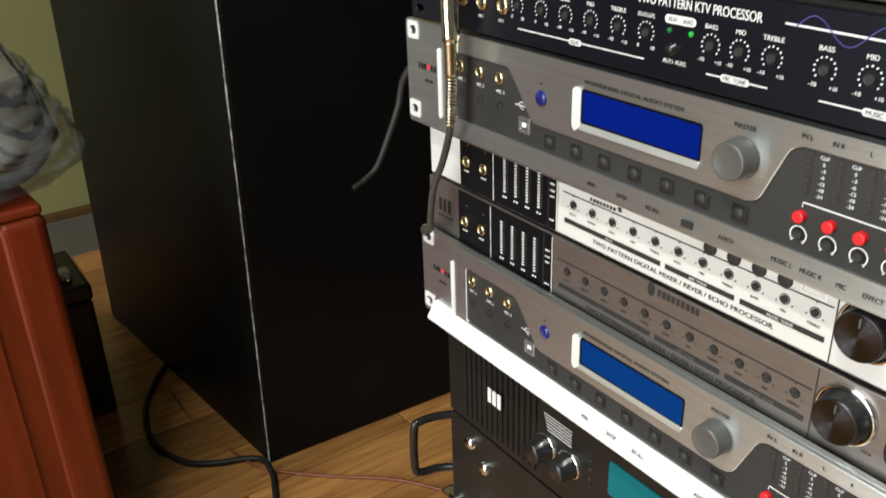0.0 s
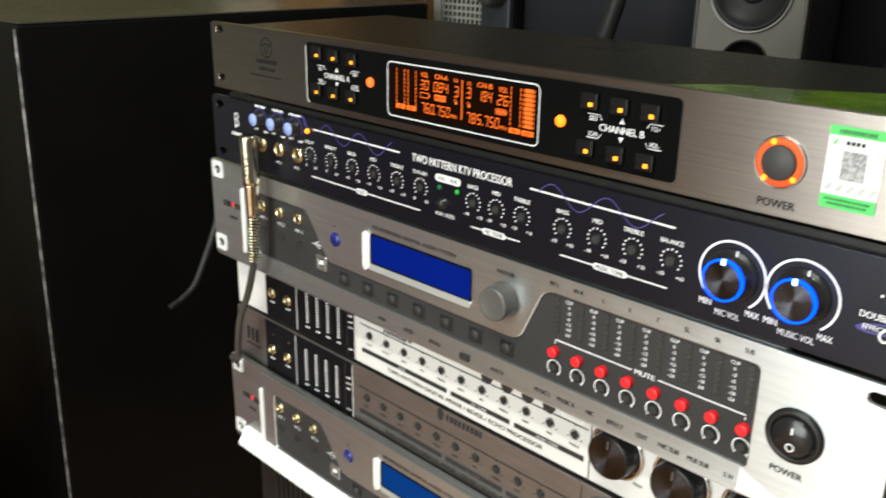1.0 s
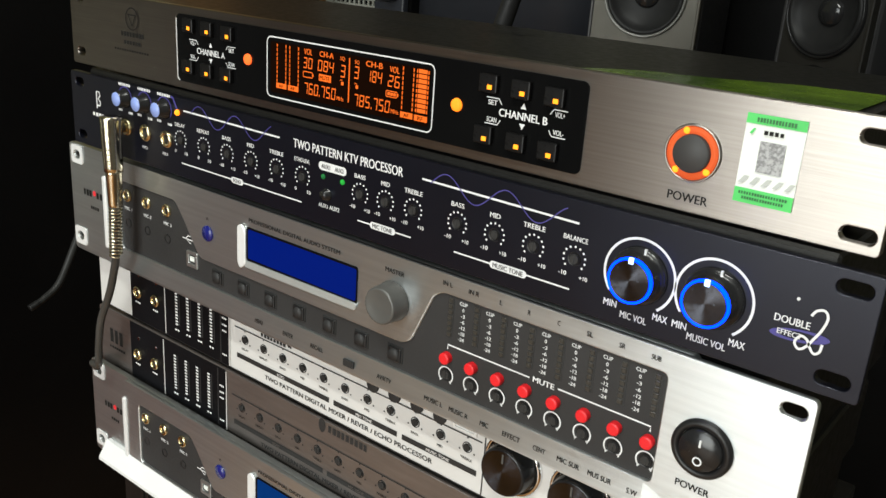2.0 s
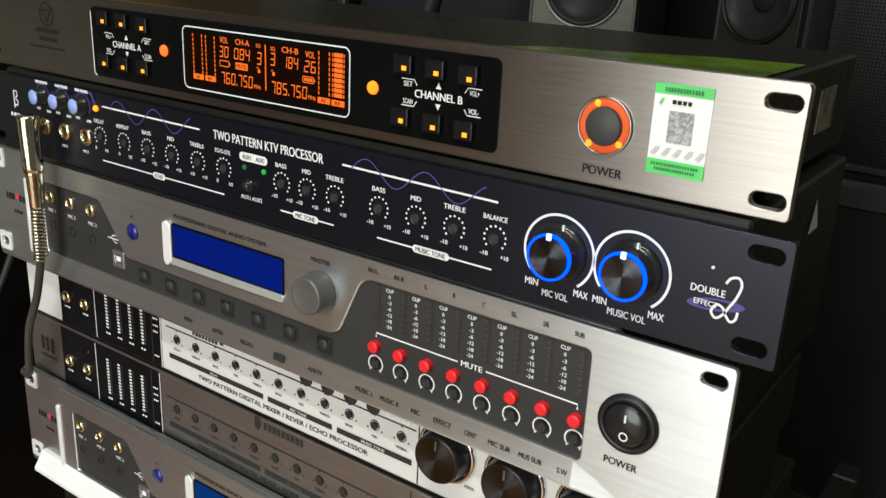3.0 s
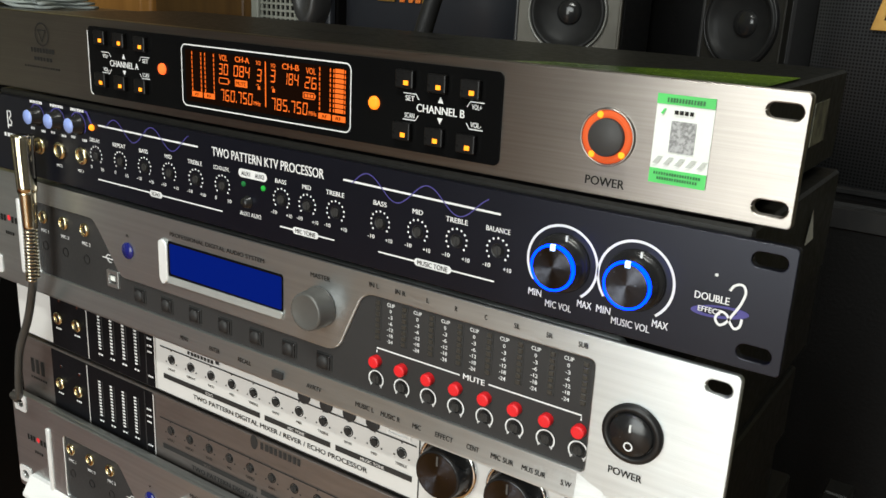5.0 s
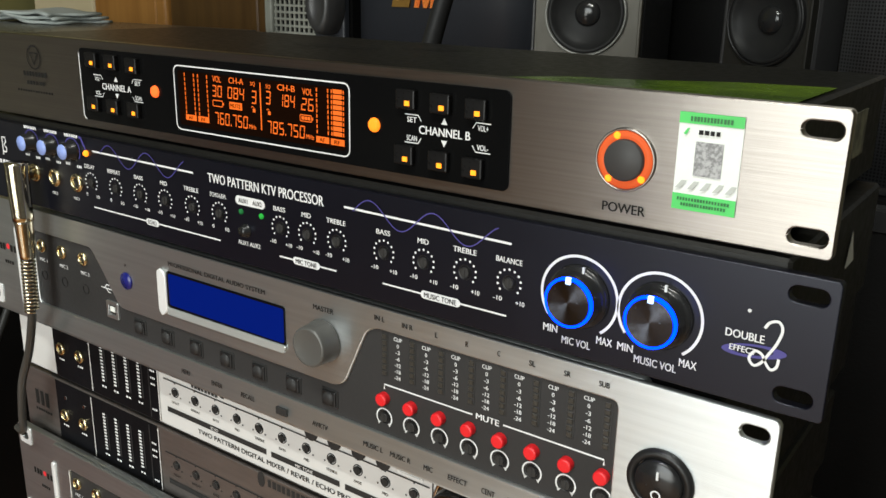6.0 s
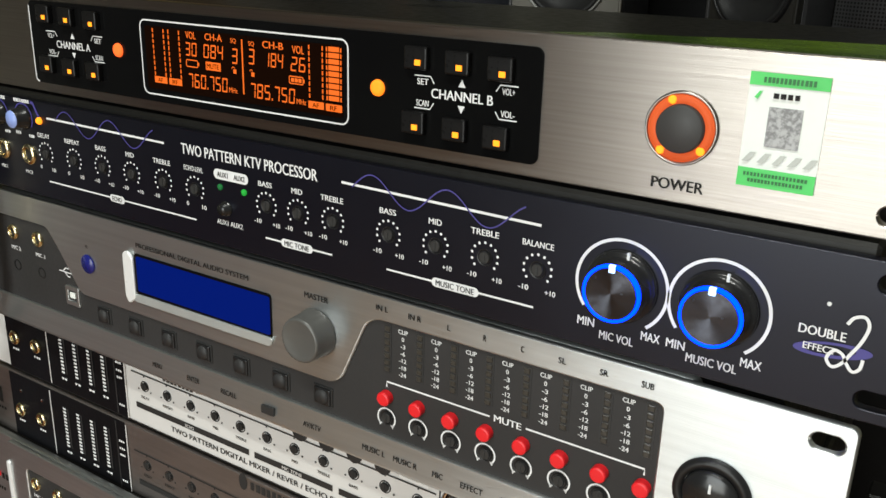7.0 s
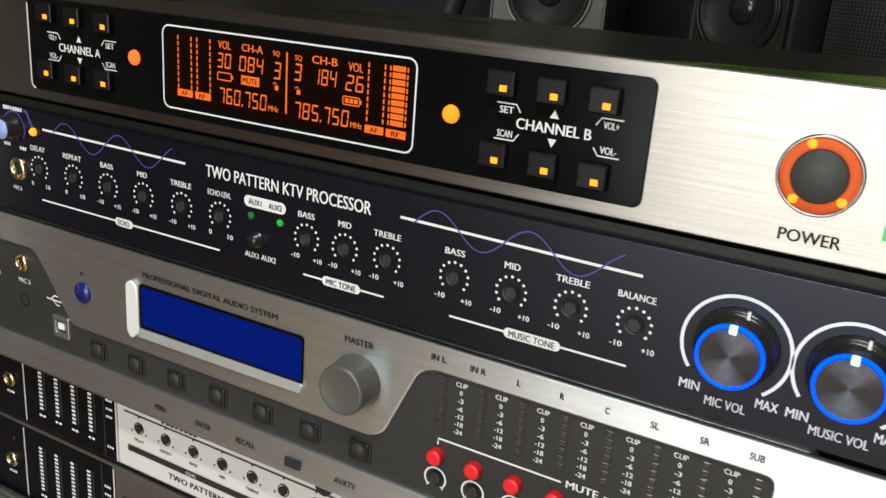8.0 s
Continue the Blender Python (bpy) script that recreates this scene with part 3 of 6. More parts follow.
    for x, w, tag, z in ((0.1988, 0.0074, "AF", 0.8698), (0.2075, 0.0074, "RF", 0.8698), (0.2816, 0.0072, "AF", 0.8690), (0.2899, 0.0074, "RF", 0.8689)):
        part("meter_flag", box(x - w / 2, x + w / 2, L, L + 0.0001, z - 0.0013, z + 0.0013), LCD_LIT, dev)
        words(tag, x, z, 0.0016, L - 0.0002, LCD_BACK, dev, 0.0032, name="display_figure")
    seg = small("meter_segment", lambda: box(-0.0024, 0.0024, 0, 0.0001, 0, 0.0017), LCD_LIT)
    for i in range(9):
        again("meter_segment", seg, dev, 0.2900, L, 0.8714 + i * 0.00216)
    # status lamps and buttons
    lamp = small("status_lamp", lambda: turned(0, 0, [(0.0029, 0.0), (0.0027, -0.0008), (0.0016, -0.0012), (0, -0.0013)], 24), LED_ORANGE, True)
    lamp2 = small("status_lamp_amber", lambda: turned(0, 0, [(0.0029, 0.0), (0.0027, -0.0008), (0.0016, -0.0012), (0, -0.0013)], 24), LAMP_AMBER, True)
    again("status_lamp", lamp, dev, 0.1731, P, 0.8796, "glowing orange-red status lamp")
    again("status_lamp", lamp2, dev, 0.3093, P, 0.8782, "glowing amber status lamp")
    key = small("receiver_key", lambda: box(-0.0045, 0.0045, -0.0022, 0.0004, -0.0038, 0.0038, 0.0006, 2), KEY_BLACK)
    spot = small("key_light", lambda: box(-0.0011, 0.0011, -0.0003, 0.0, -0.0009, 0.0009), LED_AMBER)
    for x, z in ((0.1262, 0.8903), (0.1420, 0.8900), (0.1588, 0.8895), (0.1250, 0.8682), (0.1412, 0.8680), (0.1578, 0.8680),
                 (0.3270, 0.8887), (0.3430, 0.8884), (0.3588, 0.8879), (0.3262, 0.8672), (0.3425, 0.8668), (0.3580, 0.8662)):
        k = again("push_button", key, dev, x - 0.0012, P, z + 0.0012, "small black button with an amber light")
        s = new("button_light", spot)
        s.parent = k
        s.location = (0.0012, -0.0022, -0.0014)
    for xm, tag, tri_x, a0, a1, b0, b1, left, right in ((0.1425, "CHANNEL A", 0.1425, 0.1265, 0.1300, 0.1560, 0.1610, ("VOL+", "VOL-"), ("SET", "SCAN")),
                                                         (0.3430, "CHANNEL B", 0.3430, 0.3255, 0.3300, 0.3560, 0.3620, ("SET", "SCAN"), ("VOL+", "VOL-"))):
        words(tag, xm, 0.8788, 0.0032, P, PRINT_WHITE, dev, 0.0236)
        flat([(tri_x - 0.0014, 0.8818), (tri_x + 0.0014, 0.8818), (tri_x, 0.8843)], P, PRINT_WHITE, dev, "up_arrow")
        flat([(tri_x - 0.0014, 0.8758), (tri_x, 0.8733), (tri_x + 0.0014, 0.8758)], P, PRINT_WHITE, dev, "down_arrow")
        for tags, sx in ((left, -1), (right, 1)):
            xc = xm + sx * (0.0152 if sx < 0 else 0.0172)
            words(tags[0], xc, 0.8822, 0.0021, P, PRINT_WHITE, dev, 0.0046)
            words(tags[1], xc, 0.8751, 0.0021, P, PRINT_WHITE, dev, 0.0050)
            for zz, d in ((0.8841, -1), (0.8733, 1)):
                part("printed_line", ribbon([(xc + sx * 0.0034, zz), (xc - sx * 0.0030, zz), (xc - sx * 0.0045, zz + d * 0.0022)], 0.0004, P), PRINT_WHITE, dev)
    # emblem and bars on the ear
    part("emblem", ribbon(arc(0.0690, 0.8890, 0.0062, 0, 360, 28), 0.0008, F - 0.0003), PRINT_DARK, dev, "dark round emblem")
    part("emblem", ribbon([(0.0655, 0.8913), (0.0725, 0.8913), (0.0690, 0.8850)], 0.0014, F - 0.0003, closed=True), PRINT_DARK, dev)
    bars(0.0575, 0.0805, 0.8800, 0.0026, F - 0.0003, PRINT_DARK, dev, 8)
    bars(0.0600, 0.0780, 0.8752, 0.0020, F - 0.0003, PRINT_DARK, dev, 6, seed=2)
    bars(0.0500, 0.0850, 0.8705, 0.0011, F - 0.0003, PRINT_DARK, dev, 14, seed=3)
    # power button
    bx, bz = 0.4158, 0.8780
    part("power_button_rim", turned(bx, bz, [(0.0106, 0.0), (0.0106, -0.0012), (0.0101, -0.0016), (0.0098, -0.0012), (0.0098, 0.0)], 48), BRUSHED, dev, smooth=True)
    ring = part("power_light_ring", turned(bx, bz, [(0.0097, -0.0002), (0.0096, -0.0012), (0.0078, -0.0016), (0.0070, -0.0012)], 48), RING_ORANGE, dev, "glowing orange ring", True)
    part("power_button", turned(bx, bz, [(0.0070, -0.0002), (0.0069, -0.0024), (0.0064, -0.0029), (0, -0.0027)], 40), POWER_GREY, dev, "dark grey push button", True)
    for a in (112, 232, 318):
        x, z = bx + 0.0085 * math.cos(radians(a)), bz + 0.0085 * math.sin(radians(a))
        part("ring_light", turned(x, z, [(0.0013, -0.0014), (0.001, -0.0019), (0, -0.002)], 12), LED_AMBER, ring)
    words("POWER", 0.4163, 0.8615, 0.0033, F - 0.0003, PRINT_DARK, dev, 0.0155)
    # warranty seal: its writing and code are plain bars
    S = F - 0.0003
    seal = part("warranty_seal", box(0.4328, 0.4532, S, S + 0.0002, 0.8648, 0.8955), STICKER_WHITE, dev, "white and green paper warranty seal")
    flat([(0.4328, 0.8922), (0.4532, 0.8922), (0.4532, 0.8957), (0.4328, 0.8957)], S - 0.0003, STICKER_GREEN, seal, "seal_band")
    flat([(0.4328, 0.8646), (0.4532, 0.8646), (0.4532, 0.8698), (0.4328, 0.8698)], S - 0.0003, STICKER_GREEN, seal, "seal_band")
    bars(0.4365, 0.4500, 0.8938, 0.0015, S - 0.0006, SEAL_INK, seal, 13)
    bars(0.4345, 0.4515, 0.8682, 0.0010, S - 0.0006, SEAL_INK, seal, 18, seed=4)
    bars(0.4358, 0.4505, 0.8665, 0.0010, S - 0.0006, SEAL_INK, seal, 16, seed=5)
    bars(0.4395, 0.4468, 0.8898, 0.0014, S - 0.0006, PRINT_DARK, seal, 4, seed=6)
    flat([(0.4346, 0.8890), (0.4358, 0.8908), (0.4366, 0.8908), (0.4355, 0.8886)], S - 0.0006, STICKER_GREEN, seal, "seal_tick")
    part("code_patch", box(0.4388, 0.4476, S - 0.0004, S - 0.0003, 0.8760, 0.8868), CODE_GREY, seal, "plain grey square patch")
    for i in range(5):
        flat([(0.4335 + i * 0.004, 0.8715), (0.4352 + i * 0.004, 0.8715), (0.4372 + i * 0.004, 0.8742), (0.4355 + i * 0.004, 0.8742)], S - 0.0006, STICKER_GREY, seal, "seal_stripe")
    # antenna at the back
    ant = part("antenna", tube([(0.208, 0.170, 0.885), (0.216, 0.171, 0.912), (0.239, 0.174, 0.985), (0.277, 0.180, 1.10)], (0.0062, 0.0048), 14), RUBBER, dev, "black whip antenna leaning aside", True)
    part("antenna_hinge", turned(0.208, 0.885, [(0.006, 0.149), (0.006, 0.178), (0, 0.178)], 16), STEEL_BLACK, dev)
    return dev


def dots(x, z, r, n=11, a0=-130, a1=130, size=0.0005):
    bm = bmesh.new()
    for i in range(n):
        a = radians(90 - (a0 + (a1 - a0) * i / max(n - 1, 1)))
        cx, cz = x + r * math.cos(a), z + r * math.sin(a)
        bm.faces.new([bm.verts.new((cx + size * math.cos(-k * math.pi / 4), 0, cz - size * math.sin(-k * math.pi / 4) * -1)) for k in range(8)])
    bmesh.ops.recalc_face_normals(bm, faces=bm.faces)
    for f in bm.faces:
        if f.normal.y > 0:
            f.normal_flip()
    return bm


def trimmer(dev, x, z, y, name="trimmer"):
    """A recessed pot shaft with a screwdriver slot."""
    well = small("trimmer_well", lambda: turned(0, 0, [(0.0030, 0.0), (0.0029, -0.0004), (0.0025, -0.0003), (0.0024, 0.003)], 18), PLASTIC_BLACK)
    shaft = small("trimmer_shaft", lambda: turned(0, 0, [(0.0021, 0.002), (0.0021, -0.0006), (0.0019, -0.0009), (0, -0.0009)], 16), SHAFT)
    cut = small("trimmer_cut", lambda: box(-0.00032, 0.00032, -0.0011, -0.0008, -0.0017, 0.0017), PRINT_BLACK)
    w = again(name, well, dev, x, y, z)
    for me, nm in ((shaft, "shaft"), (cut, "shaft_slot")):
        o = new(nm, me)
        o.parent = w
    return w


def ktv_processor():
    dev = thing("karaoke_processor", 0.245, -0.004, 0.806, "blue-black karaoke processor with two lit blue knobs, under the receiver", "processor")
    F = -0.004
    holes = [slot(0.4790, 0.8455, 0.0125, 0.0062), slot(0.4785, 0.8122, 0.0125, 0.0062), slot(0.0145, 0.8455, 0.010, 0.006), slot(0.0145, 0.8122, 0.010, 0.006)]
    part("faceplate", sheet([rounded(0.005, 0.4876, 0.8062, 0.8512, 0.0012)] + holes, F, 0.004, KTV_BLUE, 0.0004), None, dev, "blue-black anodised faceplate")
    rack_body(dev, 0.02, 0.472, 0.0, 0.14, 0.8075, 0.8545)
    for x, y in ((0.05, 0.03), (0.44, 0.03), (0.05, 0.12), (0.44, 0.12)):
        part("rubber_foot", box(x - 0.008, x + 0.008, y - 0.008, y + 0.008, 0.8024, 0.8075, 0.001, 1), RUBBER, dev)
    tag = bmesh.new()
    tag.faces.new([tag.verts.new(p) for p in ((0.4726, 0.090, 0.8445), (0.4726, 0.100, 0.8300), (0.4726, 0.084, 0.8300))])
    part("paper_tag", tag, STICKER_GREY, dev, "small torn paper tag")
    P = F - 0.0003
    W = lambda t, x, z, h, w=None, m=PRINT_WHITE: words(t, x, z, h, P, m, dev, w)
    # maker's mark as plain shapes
    part("emblem", ribbon([(0.0335, 0.8318), (0.0335, 0.8422), (0.0365, 0.8422), (0.0372, 0.8398), (0.0350, 0.8378), (0.0375, 0.8360), (0.0368, 0.8338), (0.0340, 0.8338)], 0.0010, P), PRINT_WHITE, dev)
    bars(0.0285, 0.0415, 0.8278, 0.0022, P, PRINT_WHITE, dev, 4)
    # three small knobs with pale blue caps
    knob = small("small_knob", lambda: turned(0, 0, [(0.0058, 0.0), (0.0056, -0.0015), (0.0049, -0.002), (0.0046, -0.0058), (0.0041, -0.0063)], 24), KNOB_BLACK, True)
    cap = small("small_cap", lambda: turned(0, 0, [(0.0042, -0.0060), (0.0040, -0.0067), (0, -0.0069)], 24), BLUE_CAP, True)
    for i, x in enumerate((0.0645, 0.0842, 0.1034)):
        k = again("small_knob", knob, dev, x, F, 0.8428)
        o = new("knob_cap", cap)
        o.parent = k
        bars(x - 0.0062, x + 0.0062, 0.8508, 0.0016, P, PRINT_WHITE, dev, 8, seed=i)
        bars(x - 0.0072, x - 0.0030, 0.8352, 0.0014, P, PRINT_WHITE, dev, 3, seed=i + 3)
        bars(x + 0.0030, x + 0.0075, 0.8346, 0.0014, P, PRINT_WHITE, dev, 3, seed=i + 6)
        part("knob_scale", ribbon(arc(x, 0.8428, 0.0068, 215, -35, 22), 0.0007, P), PRINT_PURPLE, dev)
    part("purple_bracket", ribbon([(0.1100, 0.8508), (0.1120, 0.8505), (0.1134, 0.8480), (0.1156, 0.8446)], 0.0014, P), PRINT_PURPLE, dev)
    led = small("panel_led", lambda: turned(0, 0, [(0.0017, 0.0004), (0.0017, -0.0008), (0.0011, -0.0016), (0, -0.0018)], 16), LED_AMBER, True)
    again("power_led", led, dev, 0.1158, F, 0.8428, "glowing amber indicator")
    for x in (0.0645, 0.0842, 0.1048):
        jack(dev, x, 0.8254, F, 0.0045)
    for x, t in ((0.0830, "MIC2"), (0.1030, "MIC3")):
        W(t, x, 0.8166, 0.0016, 0.0052)
    part("printed_line", ribbon([(0.1215, 0.8447), (0.2012, 0.8443)], 0.0009, P), PRINT_WHITE, dev)
    part("printed_line", ribbon([(0.2955, 0.8432), (0.3762, 0.8424)], 0.0009, P), PRINT_WHITE, dev)
    for x0, x1, zc, peak, period in ((0.1285, 0.1950, 0.8443, 0.1358, 0.0306), (0.3005, 0.3705, 0.8430, 0.3092, 0.0318)):
        part("printed_wave", ribbon([(x0 + (x1 - x0) * i / 60, zc + 0.0050 * math.cos(2 * math.pi * (x0 + (x1 - x0) * i / 60 - peak) / period)) for i in range(61)], 0.0005, P - 0.0002), PRINT_PURPLE, dev)
    W("TWO PATTERN KTV PROCESSOR", 0.2478, 0.8437, 0.0045, 0.0728)
    spot = small("dial_dot", lambda: dots(0, 0, 0.0, 1), PRINT_WHITE)
    pots = (("DELAY", 0.1180, "0", "10"), ("REPEAT", 0.1390, "0", "10"), ("BASS", 0.1592, "-10", "+10"), ("MID", 0.1788, "-10", "+10"), ("TREBLE", 0.1990, "-10", "+10"),
            ("ECHO-LEVL", 0.2182, "0", "10"), ("BASS", 0.2580, "-10", "+10"), ("MID", 0.2742, "-10", "+10"), ("TREBLE", 0.2912, "-10", "+10"),
            ("BASS", 0.3166, "-10", "+10"), ("MID", 0.3366, "-10", "+10"), ("TREBLE", 0.3562, "-10", "+10"), ("BALANCE", 0.3758, "-10", "+10"))
    for t, x, lo, hi in pots:
        pot = trimmer(dev, x, 0.8274, F)
        for i in range(11):
            a = radians(220 - 26 * i)
            dot = new("dial_dot", spot)
            dot.parent = pot
            dot.location = (0.0050 * math.cos(a), P - F, 0.0002 + 0.0050 * math.sin(a))
        W(t, x - 0.0003, 0.8360, 0.0021, min(0.0018 * len(t), 0.0112))
        W(lo, x - 0.0047, 0.8207, 0.0018, 0.0012 * len(lo) + 0.0002)
        W(hi, x + 0.0050, 0.8204, 0.0018, 0.0012 * len(hi) + 0.0002)
    for x0, x1, t in ((0.1185, 0.2180, "ECHO"), (0.2570, 0.2908, "MIC TONE"), (0.3160, 0.3752, "MUSIC TONE")):
        xm, zz = (x0 + x1) / 2 - 0.0005, 0.8143
        w = 0.0015 * len(t) + 0.004
        part("printed_line", ribbon([(x0, zz), (x1, zz)], 0.0007, P), PRINT_WHITE, dev)
        flat(slot(xm, zz, w, 0.0034), P - 0.0002, PRINT_WHITE, dev, "printed_tab")
        words(t, xm, zz, 0.0021, P - 0.0004, PRINT_BLACK, dev, w - 0.0035)
    flat(slot(0.2394, 0.8362, 0.0190, 0.0042), P - 0.0002, PRINT_WHITE, dev, "printed_tab")
    words("AUX1", 0.2350, 0.8362, 0.0021, P - 0.0004, PRINT_BLACK, dev, 0.006)
    words("AUX2", 0.2442, 0.8362, 0.0021, P - 0.0004, PRINT_BLACK, dev, 0.006)
    for x, m in ((0.2330, LED_GREEN_DIM), (0.2462, LED_GREEN)):
        part("source_led", turned(x, 0.8308, [(0.0013, F), (0.0013, F - 0.0006), (0, F - 0.0012)], 14), m, dev, "green indicator", True)
    part("source_button", turned(0.2357, 0.8222, [(0.0032, F), (0.0032, F - 0.0006), (0.0024, F - 0.0007), (0.0023, F - 0.003), (0, F - 0.003)], 20), KNOB_BLACK, dev, "round black push button", True)
    W("AUX1 AUX2", 0.2375, 0.8162, 0.0021, 0.0145)
    # lit volume knobs
    face = small("lit_knob_face", lambda: turned(0, 0, [(0.0081, -0.0083), (0.0080, -0.0089), (0.004, -0.00885), (0.0004, -0.0088), (0, -0.0088)], 48), CAP_METAL)
    for x in (0.4042, 0.4338):
        z = 0.8286
        part("knob_scale", ribbon(arc(x, z, 0.0146, 218, -52, 44), 0.0010, P), PRINT_WHITE, dev)
        k = part("volume_knob", turned(x, z, [(0.0117, F), (0.0115, F - 0.0016), (0.0106, F - 0.0022), (0.0096, F - 0.0026), (0.0093, F - 0.0070), (0.0089, F - 0.0074)], 48), KNOB_BLACK, dev, "glossy black volume knob", True)
        again("knob_face", face, k, x, F, z, "spun metal face")
        part("light_ring", turned(x, z, [(0.0090, F - 0.0072), (0.0090, F - 0.0085), (0.0089, F - 0.0090), (0.0083, F - 0.0091), (0.0081, F - 0.0085)], 48), RING_BLUE, k, "glowing blue ring", True)
        part("pointer", box(x - 0.0011, x + 0.0009, F - 0.0094, F - 0.0083, z + 0.0068, z + 0.0093, 0.0002, 1), TICK_BLUE, k)
        part("grip_mark", box(x + 0.0018, x + 0.0026, F - 0.0027, F - 0.0018, z + 0.0094, z + 0.0116), PRINT_WHITE, k)
    for t, x, z, w in (("MIN", 0.3938, 0.8144, 0.0058), ("MIC VOL", 0.4042, 0.8112, 0.0112), ("MAX", 0.4150, 0.8144, 0.0060), ("MIN", 0.4228, 0.8144, 0.0058), ("MUSIC VOL", 0.4338, 0.8113, 0.0150), ("MAX", 0.4450, 0.8142, 0.0060)):
        W(t, x, z, 0.0028, w)
    W("DOUBLE", 0.4620, 0.8288, 0.0027, 0.0122)
    oval = [(0.4652 + 0.0100 * math.cos(a * math.pi / 20), 0.8243 + 0.0023 * math.sin(a * math.pi / 20) + 0.0012 * math.cos(a * math.pi / 20)) for a in range(40)]
    inner = [(0.4646 + 0.0066 * math.cos(a * math.pi / 20), 0.8243 + 0.0015 * math.sin(a * math.pi / 20) + 0.0008 * math.cos(a * math.pi / 20)) for a in range(40)]
    part("printed_swash", sheet([oval, inner], P, 0.0001, PRINT_PURPLE), None, dev, "purple brushed oval")
    words("EFFECT", 0.4620, 0.8243, 0.0020, P - 0.0004, PRINT_WHITE, dev, 0.0085)
    loop = [(0.4678, 0.8328), (0.4692, 0.8350), (0.4718, 0.8357), (0.4731, 0.8332), (0.4720, 0.8288), (0.4700, 0.8248), (0.4680, 0.8213), (0.4658, 0.8199), (0.4642, 0.8220), (0.4658, 0.8247), (0.4680, 0.8240), (0.4692, 0.8218), (0.4710, 0.8198), (0.4727, 0.8210), (0.4731, 0.8238)]
    part("printed_flourish", ribbon(smooth_line(loop), 0.0009, P - 0.0004), PRINT_WHITE, dev)
    part("pan_screw", turned(0.4625, 0.8372, [(0.0006, F), (0.0006, F - 0.0003), (0, F - 0.0004)], 10), PRINT_WHITE, dev)
    return dev


def sweep_arc():
    """A round scale with an arrowhead at each end."""
    bm = ribbon(arc(0, 0, 0.0041, 232, -52, 24), 0.00065, 0)
    for a, way in ((232, 1), (-52, -1)):
        c, d = math.cos(radians(a)), math.sin(radians(a))
        tip = (0.0041 * c - way * -d * 0.0014, 0.0041 * d - way * c * 0.0014)
        pts = [(0.0032 * c, 0.0032 * d), (0.0050 * c, 0.0050 * d), tip]
        f = bm.faces.new([bm.verts.new((x, 0, z)) for x, z in pts])
        f.normal_update()
        if f.normal.y > 0:
            f.normal_flip()
    return bm


